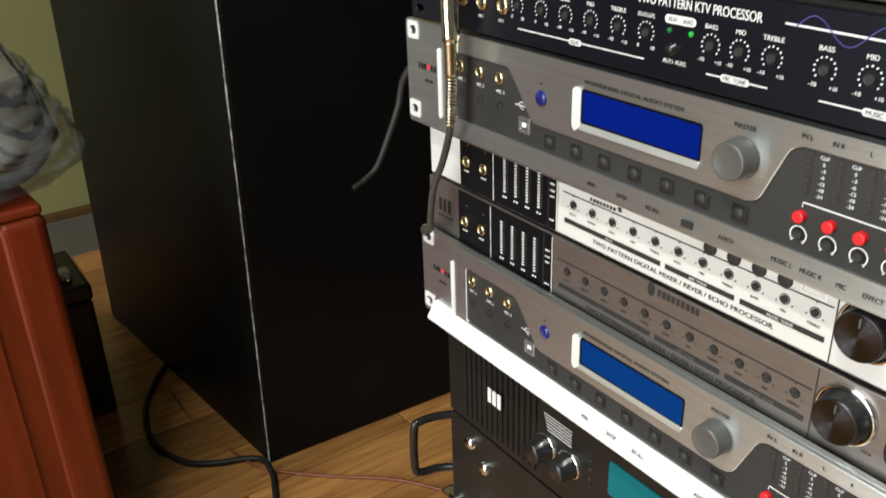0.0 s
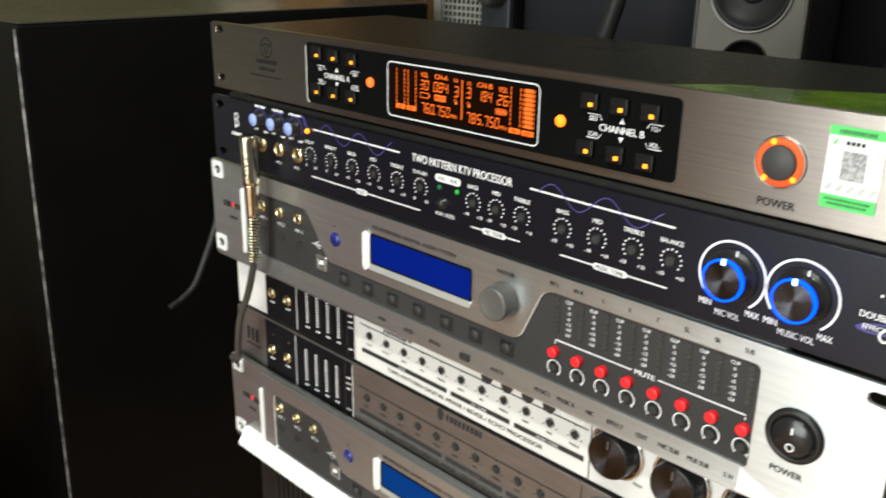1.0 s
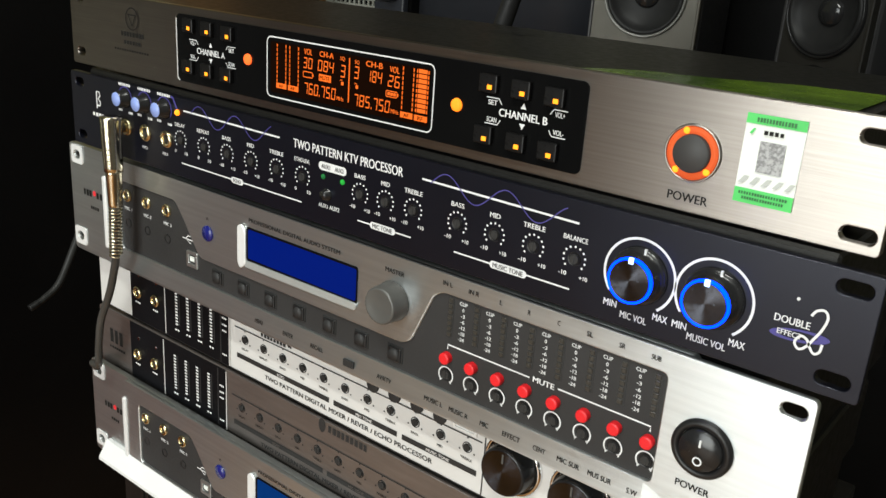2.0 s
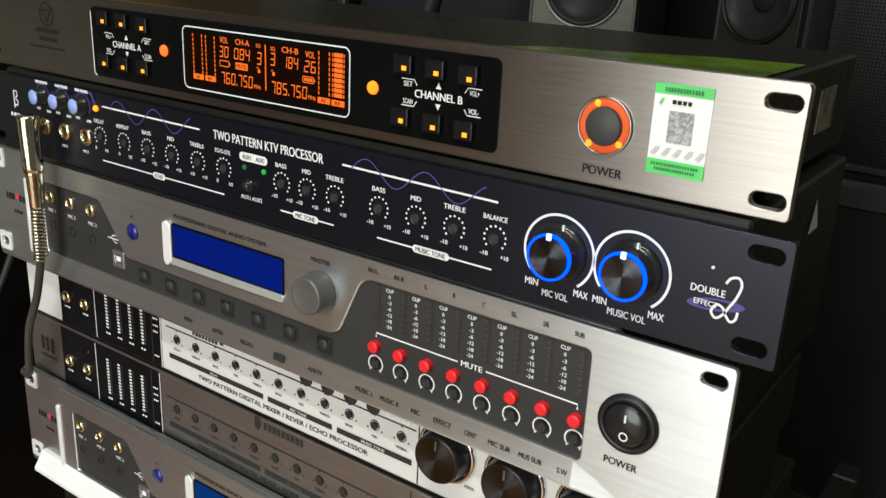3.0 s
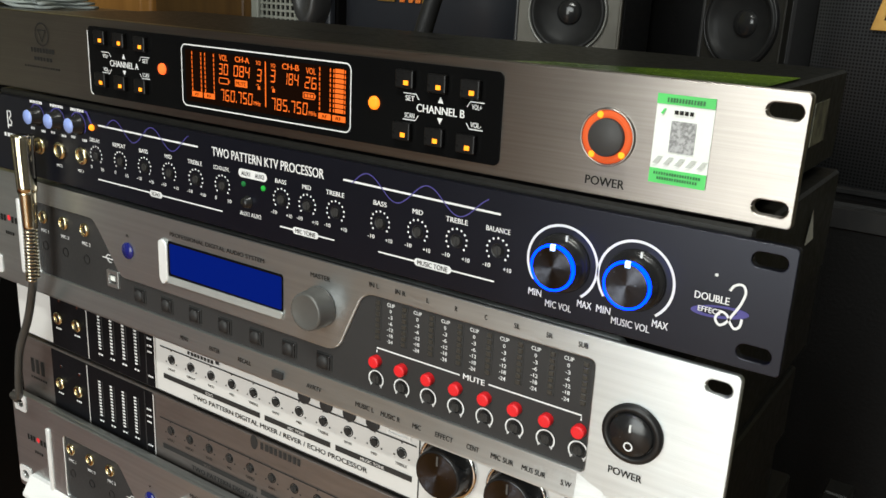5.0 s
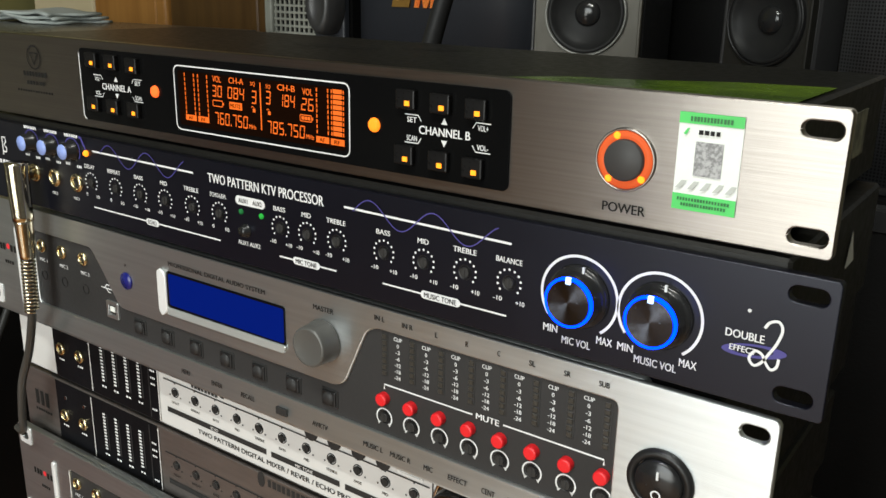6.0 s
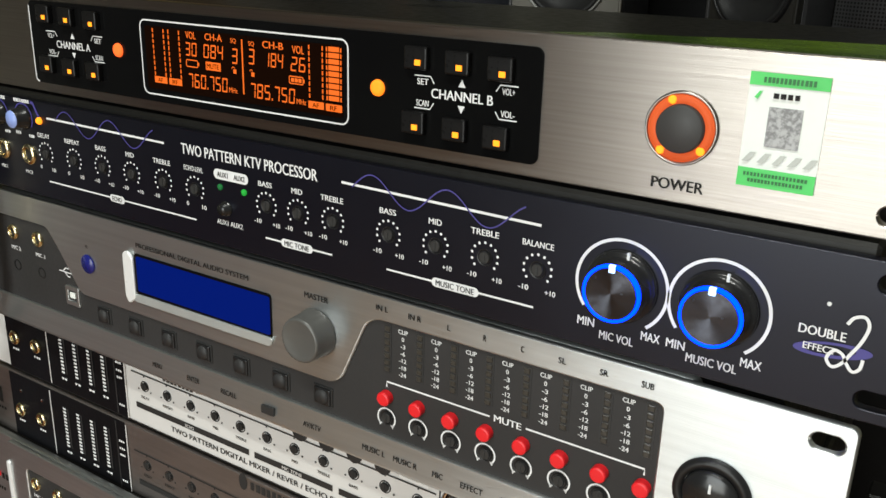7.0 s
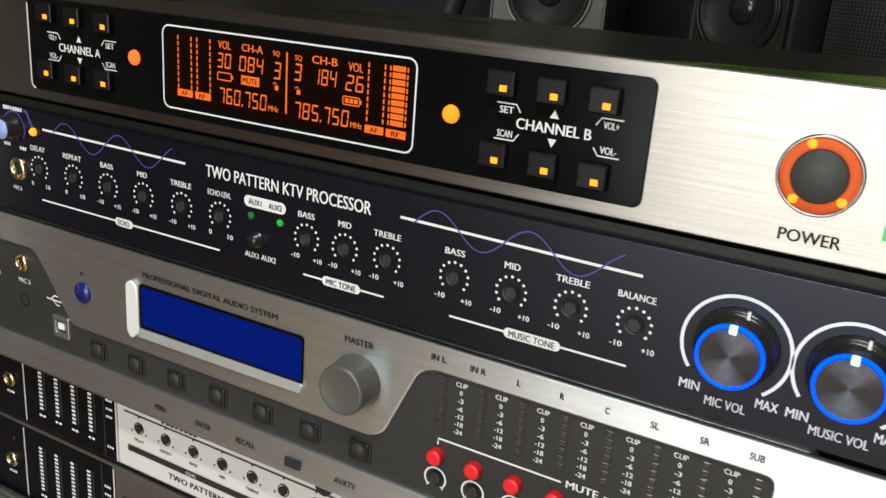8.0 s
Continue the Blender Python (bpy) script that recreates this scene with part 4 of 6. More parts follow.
def digital_processor():
    dev = thing("digital_audio_processor", 0.235, 0.0, 0.727, "silver digital audio processor with blue screen and red mute buttons", "processor", "matching silver processors")
    F, B = 0.0, 0.0016
    z0, z1 = 0.7275, 0.8015
    ears = [slot(-0.0040, 0.7945, 0.0080, 0.0064), slot(-0.0055, 0.7375, 0.0080, 0.0064)]
    far = [slot(0.4682, 0.7950, 0.0105, 0.0066), slot(0.4672, 0.7395, 0.0105, 0.0066)]
    part("ear_plate", sheet([rounded(-0.0135, 0.4300, z0, z1, 0.003)] + ears, B, 0.004, ANODISED, 0.0004), None, dev, "silver base plate with slotted ears")
    for x, z in ((-0.0040, 0.7945), (-0.0055, 0.7375)):
        part("slot_rim", sheet([rounded(x - 0.0068, x + 0.0068, z - 0.0062, z + 0.0062, 0.002), slot(x, z, 0.0078, 0.0062)], B - 0.0006, 0.0006, EDGE), None, dev, "bright cut metal rim")
    rack_body(dev, 0.005, 0.455, 0.0056, 0.24, 0.7290, 0.8000)
    for x, y in ((0.04, 0.03), (0.42, 0.03), (0.04, 0.2), (0.42, 0.2)):
        part("rubber_foot", box(x - 0.008, x + 0.008, y - 0.008, y + 0.008, 0.7238, 0.7290, 0.001, 1), RUBBER, dev)
    dark = soft_corners([(0.0480, 0.7425), (0.4212, 0.7425), (0.4212, 0.7925), (0.3095, 0.7925), (0.3040, 0.7895), (0.2915, 0.7620), (0.2860, 0.7590), (0.1290, 0.7590), (0.1135, 0.7800), (0.1060, 0.7890), (0.0480, 0.7890)], 0.0035)
    part("front_panel", sheet([soft_corners([(0.0325, 0.7420), (0.4300, 0.7420), (0.4300, z0), (0.4755, z0), (0.4755, 0.8012), (0.0325, 0.8012)], 0.0022), dark] + far, F - 0.0012, 0.0028, ANODISED, 0.0006), None, dev, "brushed silver front with cut-out")
    part("control_panel", sheet([[(0.0470, 0.7422), (0.4222, 0.7422), (0.4222, 0.7935), (0.0470, 0.7935)]], F + 0.0002, 0.0010, PANEL_GREY), None, dev, "dark grey recessed control panel")
    part("panel_edge", sheet([rounded(0.0300, 0.0328, 0.7395, 0.7870, 0.0012)], F - 0.0022, 0.0032, EDGE, 0.0006), None, dev, "bright polished edge")
    lip = bmesh.new()
    prof = [(0.0016, 0.7420), (-0.0012, 0.7420), (-0.0024, 0.7308), (-0.0020, 0.7296), (0.0016, 0.7294)]
    a = [lip.verts.new((0.0335, y, z)) for y, z in prof]
    b = [lip.verts.new((0.4180, y, z)) for y, z in prof]
    c = [lip.verts.new((0.4450, max(y, -0.0011), z)) for y, z in prof]
    for i in range(5):
        lip.faces.new((a[i], a[(i + 1) % 5], b[(i + 1) % 5], b[i]))
        lip.faces.new((b[i], b[(i + 1) % 5], c[(i + 1) % 5], c[i]))
    lip.faces.new(a), lip.faces.new(c)
    bmesh.ops.recalc_face_normals(lip, faces=lip.faces)
    part("bottom_lip", lip, ANODISED, dev, "sloping silver lip with small labels")
    def on_lip(t, x, w=None, m=PRINT_DARK):
        me, ratio = letters(t, m)
        ob = new("printed_word", me)
        ob.parent = dev
        ob.matrix_basis = Matrix.Translation(Vector((x, -0.00215, 0.7358)) - ORIGIN) @ Matrix.Rotation(-math.atan2(0.0012, 0.0112), 4, "X") @ Matrix.Diagonal((w or ratio * 0.0024, 1, 0.0024, 1))
    for t, x in (("MENU", 0.1825), ("ENTER", 0.2065), ("RECALL", 0.2290), ("AV/KTV", 0.2770), ("MUSIC L", 0.3088), ("MUSIC R", 0.3240), ("MIC", 0.3390), ("EFFECT", 0.3540), ("CENT", 0.3690), ("MIC SUR", 0.3838), ("MUS SUR", 0.3990), ("S.W", 0.4140)):
        on_lip(t, x, 0.0016 * len(t))
    ob = part("label_flag", box(0.2495, 0.2565, -0.0032, -0.0020, 0.7338, 0.7374), PRINT_BLACK, dev)
    G = F + 0.0002
    P = G - 0.0003
    Q = F - 0.0012 - 0.0003
    D = lambda t, x, z, h, w=None: words(t, x, z, h, P, PRINT_WHITE, dev, w)
    S = lambda t, x, z, h, w=None, m=PRINT_DARK: words(t, x, z, h, Q, m, dev, w)
    # ear mark, plain bars
    bars(0.0015, 0.0115, 0.7705, 0.0042, B - 0.0003, PRINT_DARK, dev, 3)
    bars(0.0165, 0.0245, 0.7705, 0.0042, B - 0.0003, PRINT_DARK, dev, 2, seed=7)
    part("red_mark", sheet([disc(0.0140, 0.7712, 0.0019, 12)], B - 0.0003, 0.0001, PRINT_RED), None, dev)
    bars(0.0090, 0.0190, 0.7610, 0.0022, B - 0.0003, PRINT_DARK, dev, 4, seed=9)
    for x, t in ((0.0550, "MIC 1"), (0.0755, "MIC 2"), (0.0962, "MIC 3")):
        jack(dev, x, 0.7797, G, 0.0036)
        D(t, x + 0.0005, 0.7712, 0.0021, 0.0078)
        part("level_hole", turned(x - 0.0005, 0.7615, [(0.0030, G), (0.0029, G - 0.0003), (0.0024, G - 0.0003), (0.0023, G + 0.0001), (0, G + 0.0001)], 16), PLASTIC_BLACK, dev)
    # USB mark and socket
    part("usb_mark", ribbon([(0.1112, 0.7668), (0.1215, 0.7668)], 0.0006, P, ribbon([(0.1142, 0.7668), (0.1165, 0.7690), (0.1190, 0.7690)], 0.0006, P, ribbon([(0.1155, 0.7668), (0.1178, 0.7648), (0.1196, 0.7648)], 0.0006, P))), PRINT_WHITE, dev)
    usb = part("usb_socket", sheet([rounded(0.1155, 0.1255, 0.7502, 0.7600, 0.0006), rounded(0.1172, 0.1238, 0.7520, 0.7582, 0.0006)], G - 0.0010, 0.004, ANODISED, 0.0002), None, dev, "metal-framed square USB socket")
    part("socket_tongue", box(0.1185, 0.1225, G - 0.0008, G + 0.003, 0.7540, 0.7568), STICKER_WHITE, usb)
    part("ir_window", turned(0.1372, 0.7760, [(0.0048, Q), (0.0047, Q - 0.0005), (0, Q - 0.0008)], 28), IR_BLUE, dev, "round dark blue lens", True)
    words("IR", 0.1372, 0.7848, 0.0016, Q, PRINT_DARK, dev)
    S("PROFESSIONAL DIGITAL AUDIO SYSTEM", 0.2085, 0.7932, 0.0023, 0.0700)
    # screen with its bevelled frame
    part("frame_edge", sheet([soft_corners([(0.1652, 0.7668), (0.1672, 0.7640), (0.1712, 0.7672), (0.1712, 0.7866), (0.1678, 0.7892), (0.1652, 0.7876)], 0.0012)], Q - 0.0012, 0.0014, EDGE, 0.0005), None, dev, "bright bevelled left edge")
    part("frame_edge", sheet([soft_corners([(0.1702, 0.7668), (0.1716, 0.7654), (0.2548, 0.7660), (0.2562, 0.7690), (0.2556, 0.7696), (0.1722, 0.7690)], 0.0008)], Q - 0.0008, 0.0010, FRAME_PALE, 0.0003), None, dev, "pale bevelled lower edge")
    part("screen_bezel", sheet([rounded(0.1716, 0.2560, 0.7692, 0.7890, 0.0016)], Q - 0.0001, 0.0004, GLASS_BLACK), None, dev, "black rim of the screen")
    part("screen", sheet([rounded(0.1732, 0.2552, 0.7708, 0.7878, 0.0010)], Q - 0.0003, 0.0003, SCREEN_BLUE), None, dev, "lit plain blue screen")
    S("MASTER", 0.2800, 0.7936, 0.0024, 0.0122)
    k = part("master_knob", turned(0.2795, 0.7785, [(0.0102, Q), (0.0101, Q - 0.0010), (0.0098, Q - 0.0014), (0.0094, Q - 0.0090), (0.0088, Q - 0.0100), (0.0080, Q - 0.0097), (0, Q - 0.0097)], 56, fluted=0.02), KNOB_GREY, dev, "grey ribbed rotary knob", True)
    button = small("square_button", lambda: box(-0.0042, 0.0042, -0.0014, 0.0, -0.0038, 0.0038, 0.0006, 2), PLASTIC_BLACK)
    rim = small("button_rim", lambda: box(-0.0050, 0.0050, -0.0006, 0.0003, -0.0044, 0.0044, 0.0003, 1), PRINT_BLACK)
    face = small("button_dish", lambda: turned(0, 0, [(0.0033, -0.0012), (0.0030, -0.0021), (0, -0.0018)], 18), PANEL_GREY, True)
    for i in range(7):
        x = 0.1440 + i * 0.02295
        o = again("push_button", button, dev, x, G, 0.7507, "square black push button")
        for me, nm in ((rim, "button_rim"), (face, "button_dish")):
            c = new(nm, me)
            c.parent = o
    # level meters, mute buttons and trimmers
    cell = small("meter_cell", lambda: box(-0.0012, 0.0012, -0.0004, 0.0002, -0.0011, 0.0011, 0.0003, 1), METER_CELL)
    red = small("mute_button", lambda: turned(0, 0, [(0.0029, 0.0), (0.0029, -0.0026), (0.0027, -0.0031), (0.0022, -0.0033), (0, -0.0033)], 24), RED_BUTTON)
    sweep = small("sweep_arc", lambda: sweep_arc(), PRINT_WHITE)
    for i, t in enumerate(("IN L", "IN R", "L", "R", "C", "SL", "SR", "SUB")):
        x = 0.3136 + i * 0.01474
        S(t, x - 0.0016, 0.7970, 0.0022, 0.0014 * len(t))
        well = part("level_meter", box(x - 0.0018, x + 0.0018, G - 0.0002, G + 0.0002, 0.7708, 0.7905), PRINT_BLACK, dev, "unlit level meter")
        for j in range(7):
            o = new("meter_cell", cell)
            o.parent = well
            o.location = Vector((x, G - 0.0002, 0.7722 + j * 0.00278)) - ORIGIN
        for j, n in enumerate(("-24", "-18", "-12", "-6", "-3", "0", "CLIP")):
            D(n, x + 0.0072, 0.7716 + j * 0.00292, 0.0017, 0.0044 if n == "CLIP" else 0.0011 * len(n))
        again("mute_button", red, dev, x, G, 0.7602, "round red mute button")
        trimmer(dev, x, 0.7510, G)
        again("dial_scale", sweep, dev, x, P, 0.7510)
    part("printed_line", ribbon([(0.3136, 0.7645), (0.3136, 0.7668), (0.3590, 0.7668)], 0.0007, P), PRINT_WHITE, dev)
    part("printed_line", ribbon([(0.3735, 0.7668), (0.4168, 0.7668), (0.4168, 0.7645)], 0.0007, P), PRINT_WHITE, dev)
    D("MUTE", 0.3662, 0.7668, 0.0026, 0.0110)
    # power rocker
    px, pz = 0.4390, 0.7672
    part("switch_bezel", turned(px, pz, [(0.0122, Q), (0.0121, Q - 0.0016), (0.0112, Q - 0.0024), (0.0092, Q - 0.0022), (0.0090, Q - 0.0006)], 44), PLASTIC_BLACK, dev, "round black switch bezel", True)
    part("power_rocker", turned(px, pz, [(0.0089, Q - 0.0004), (0.0088, Q - 0.0022), (0.0080, Q - 0.0034), (0, Q - 0.0026)], 36), KNOB_BLACK, dev, "black rocker switch", True)
    part("on_mark", box(px - 0.0004, px + 0.0004, Q - 0.0037, Q - 0.0030, pz + 0.0018, pz + 0.0048), PRINT_WHITE, dev)
    part("off_mark", ribbon(arc(px, pz - 0.0042, 0.0016, 0, 360, 18), 0.0006, Q - 0.0037), PRINT_WHITE, dev)
    S("POWER", 0.4378, 0.7490, 0.0031, 0.0140)
    return dev


KNOB_OUT, KNOB_Z = 0.0105, 0.7128


def mixer(F, dx, dz, white):
    """A one-unit karaoke mixer; dx and dz shift it from the upper one's place."""
    look_word = "white-faced" if white else "grey-faced"
    dev = thing("digital_mixer", 0.235 + dx, F, 0.687 + dz, look_word + " echo mixer with black slider panel, stacked with its twin", "mixer", "stacked echo mixers")
    FACE = MIXER_WHITE if white else MIXER_GREY
    z0, z1 = 0.6866 + dz, 0.7305 + dz
    holes = [slot(0.4660 + dx, z1 - 0.0085, 0.0105, 0.006), slot(0.4660 + dx, z0 + 0.0085, 0.0105, 0.006)]
    part("faceplate", sheet([rounded(-0.0030 + dx, 0.4740 + dx, z0, z1, 0.0012)] + holes, F, 0.004, FACE, 0.0004), None, dev)
    rack_body(dev, 0.012 + dx, 0.458 + dx, F + 0.004, F + 0.19, z0 + 0.0006, z1 - 0.0006)
    P = F - 0.0004
    strip = part("slider_panel", sheet([[(0.0348 + dx, z0 + 0.0004), (0.1378 + dx, z0 + 0.0004), (0.1378 + dx, z1 - 0.0004), (0.0348 + dx, z1 - 0.0004)]], P, 0.0004, PANEL_BLACK), None, dev, "black panel with slider scales and jacks")
    K = P - 0.0003
    for x in (0.0738, 0.1310, 0.1392):
        part("printed_line", ribbon([(x + dx, z0 + 0.001), (x + dx, z1 - 0.001)], 0.0008, K), MIXER_WHITE if x != 0.131 else PANEL_GREY, dev)
    for x in (0.0432, 0.0630):
        jack(dev, x + dx, 0.7072 + dz, P, 0.0038)
        bars(x - 0.003 + dx, x + 0.003 + dx, 0.7000 + dz, 0.0012, K, PRINT_WHITE, dev, 3)
        part("panel_screw", turned(x + 0.002 + dx, 0.7200 + dz, [(0.0011, P), (0.0010, P - 0.0005), (0, P - 0.0006)], 10), CHROME, dev)
    for i in range(4):
        x = 0.0862 + dx + i * 0.0118
        mark = small("scale_mark", lambda: box(-0.0012, 0.0012, -0.0001, 0, 0, 0.0011), PRINT_WHITE)
        for j in range(12):
            again("scale_mark", mark, dev, x, K, 0.6975 + dz + j * 0.00215)
        part("slider_slot", box(x + 0.0026, x + 0.0036, K - 0.0001, K, 0.6975 + dz, 0.7225 + dz), PANEL_GREY, dev)
        bars(x - 0.002, x + 0.003, 0.6940 + dz, 0.0012, K, PRINT_WHITE, dev, 2, seed=i)
    for j, z in enumerate((0.7180, 0.7135, 0.7095, 0.6935)):
        bars(0.1325 + dx, 0.1372 + dx, z + dz, 0.0012, K, PRINT_WHITE, dev, 3, seed=j)
    ink = PRINT_BLACK
    for i in range(11):
        x = 0.1535 + dx + i * 0.01678
        trimmer(dev, x, 0.7098 + dz, F)
        for a, b in ((0, 0.0056), (-0.0045, -0.0022), (0.0045, -0.0022)):
            part("dial_dot", sheet([disc(x + a, 0.7098 + dz + b, 0.0005, 8)], F - 0.0003, 0.0001, ink), None, dev)
        t = ("DELAY", "REPEAT", "BASS", "MID", "TREBLE", "BASS", "MID", "TREBLE", "BASS", "MID", "TREBLE")[i]
        words(t, x, 0.7034 + dz, 0.0014, F - 0.0003, PRINT_DARK, dev, 0.0012 * len(t))
    part("printed_line", ribbon([(0.1440 + dx, 0.7162 + dz), (0.3300 + dx, 0.7162 + dz)], 0.0008, F - 0.0003), ink, dev)
    for x0, x1, t in ((0.1460, 0.2255, "ECHO"), (0.2290, 0.2760, "MIC TONE"), (0.2795, 0.3280, "MUSIC TONE")):
        flat([(x0 + dx, 0.6962 + dz), (x1 + dx, 0.6962 + dz), (x1 + dx, 0.6994 + dz), (x0 + dx, 0.6994 + dz)], F - 0.0003, ink, dev, "printed_band")
        words(t, (x0 + x1) / 2 + dx, 0.6978 + dz, 0.0017, F - 0.0006, FACE, dev, 0.0015 * len(t))
    words("TWO PATTERN DIGITAL MIXER / REVER / ECHO PROCESSOR", 0.2360 + dx, 0.6921 + dz, 0.0029, F - 0.0003, ink, dev, 0.1290)
    part("printed_line", ribbon([(0.3318 + dx, z0 + 0.001), (0.3318 + dx, z1 - 0.001)], 0.0007, F - 0.0003), ink, dev)
    part("printed_line", ribbon([(0.0 + dx, z0 + 0.0004), (0.4730 + dx, z0 + 0.0004)], 0.0007, F - 0.0003), ink, dev)
    face = small("mixer_knob_face", lambda: turned(0, 0, [(0.0112, -KNOB_OUT + 0.0004), (0.0110, -KNOB_OUT - 0.0002), (0.006, -KNOB_OUT), (0.0004, -KNOB_OUT + 0.0002), (0, -KNOB_OUT + 0.0002)], 44), CAP_METAL)
    for x in (0.3488, 0.3855, 0.4222):
        z = KNOB_Z + dz
        part("knob_ring", turned(x + dx, z, [(0.0160, F), (0.0160, F - 0.0014), (0.0150, F - 0.0026), (0.0138, F - 0.0020), (0.0136, F)], 44), CHROME, dev, "chrome ring", True)
        k = part("volume_knob", turned(x + dx, z, [(0.0135, F), (0.0134, F - 0.0030), (0.0126, F - 0.0040), (0.0122, F - KNOB_OUT + 0.0012), (0.0116, F - KNOB_OUT), (0.0111, F - KNOB_OUT)], 44), KNOB_BLACK, dev, "glossy black volume knob", True)
        again("knob_face", face, k, x + dx, F, z, "spun dark metal face")
        part("pointer", box(x + dx - 0.0004, x + dx + 0.0004, F - KNOB_OUT - 0.0004, F - KNOB_OUT, z + 0.0050, z + 0.0098), KNOB_GREY, k)
        words("MAX", x + dx + 0.0130, z - 0.0145, 0.0017, F - 0.0003, PRINT_DARK, dev)
    if white:
        for x in (0.2580, 0.2732, 0.2885, 0.3035):
            part("function_key", turned(x, 0.7198, [(0.0040, F), (0.0041, F - 0.001), (0.0036, F - 0.0012), (0, F - 0.0008)], 20), PANEL_GREY, dev, "round grey key", True)
        part("usb_slot", sheet([rounded(0.3120, 0.3265, 0.7175, 0.7230, 0.0006), rounded(0.3132, 0.3253, 0.7186, 0.7219, 0.0004)], F - 0.0006, 0.003, EDGE), None, dev, "metal-framed USB slot")
        bars(0.1680, 0.1900, 0.7186, 0.0022, F - 0.0003, ink, dev, 8)
        flat([(0.1915, 0.7183), (0.1945, 0.7183), (0.1935, 0.7210), (0.1905, 0.7210)], F - 0.0003, ink, dev, "printed_flash")
    else:
        # wireless mark and maker's mark as plain shapes
        part("emblem", sheet([[(0.2240 + dx + 0.0026 * math.cos(a * math.pi / 10), 0.7292 + dz - 0.0017 + 0.0046 * math.sin(a * math.pi / 10)) for a in range(20)]], F - 0.0003, 0.0001, ink), None, dev, "dark oval wireless mark")
        bars(0.2290 + dx, 0.2600 + dx, 0.7270 + dz, 0.0042, F - 0.0003, ink, dev, 9)
        bars(0.0090 + dx, 0.0260 + dx, 0.7110 + dz, 0.0105, F - 0.0003, PRINT_DARK, dev, 3, "dark block mark", seed=4)
        bars(0.0080 + dx, 0.0270 + dx, 0.7020 + dz, 0.0018, F - 0.0003, PRINT_DARK, dev, 7)
    return dev


receiver()
ktv_processor()
upper = digital_processor()
mixer(0.012, 0.0, 0.0, True)
mixer(0.012, -0.0035, -0.0475, False)
lower = copy_thing(upper, pose(0.239, 0.003, 0.568))
# The lower lip is bent and whitened to look as strongly lit as it should.
flare = bmesh.new()
prof = [(0.0016, 0.0150), (-0.0012, 0.0150), (-0.0082, 0.0042), (-0.0082, 0.0016), (0.0016, 0.0006)]
ends = [[flare.verts.new((x, y, z)) for y, z in row] for x, row in ((-0.230, prof), (-0.199, prof), (0.196, prof))]
for a, b in zip(ends, ends[1:]):
    for i in range(5):
        flare.faces.new((a[i], a[(i + 1) % 5], b[(i + 1) % 5], b[i]))
flare.faces.new(ends[0]), flare.faces.new(ends[-1])
bmesh.ops.recalc_face_normals(flare, faces=flare.faces)
for ob in lower.children:
    if ob.name.split(".")[0] == "screen":
        ob.data = ob.data.copy()
        ob.data.materials[0] = SCREEN_GLARE
        tagged(ob, "lit plain blue screen, its glare put into a lighter colour")
    if ob.name.startswith("bottom_lip"):
        ob.data = mesh_of(flare, LIP_BLOWN, "flared_lip")
        tagged(ob, "lip bent forward, its blown-out light put into a white colour")
    if ob.name.startswith("printed_word") and abs(ob.location.z - 0.0086) < 0.002 and ob.location.y < -0.002:
        ob.matrix_basis = Matrix.Translation((ob.location.x, -0.0058, 0.0086)) @ Matrix.Rotation(-math.atan2(0.007, 0.0108), 4, "X") @ Matrix.Diagonal((*ob.scale, 1))
tagged(lower, "silver digital audio processor with blue screen, on a black amplifier")


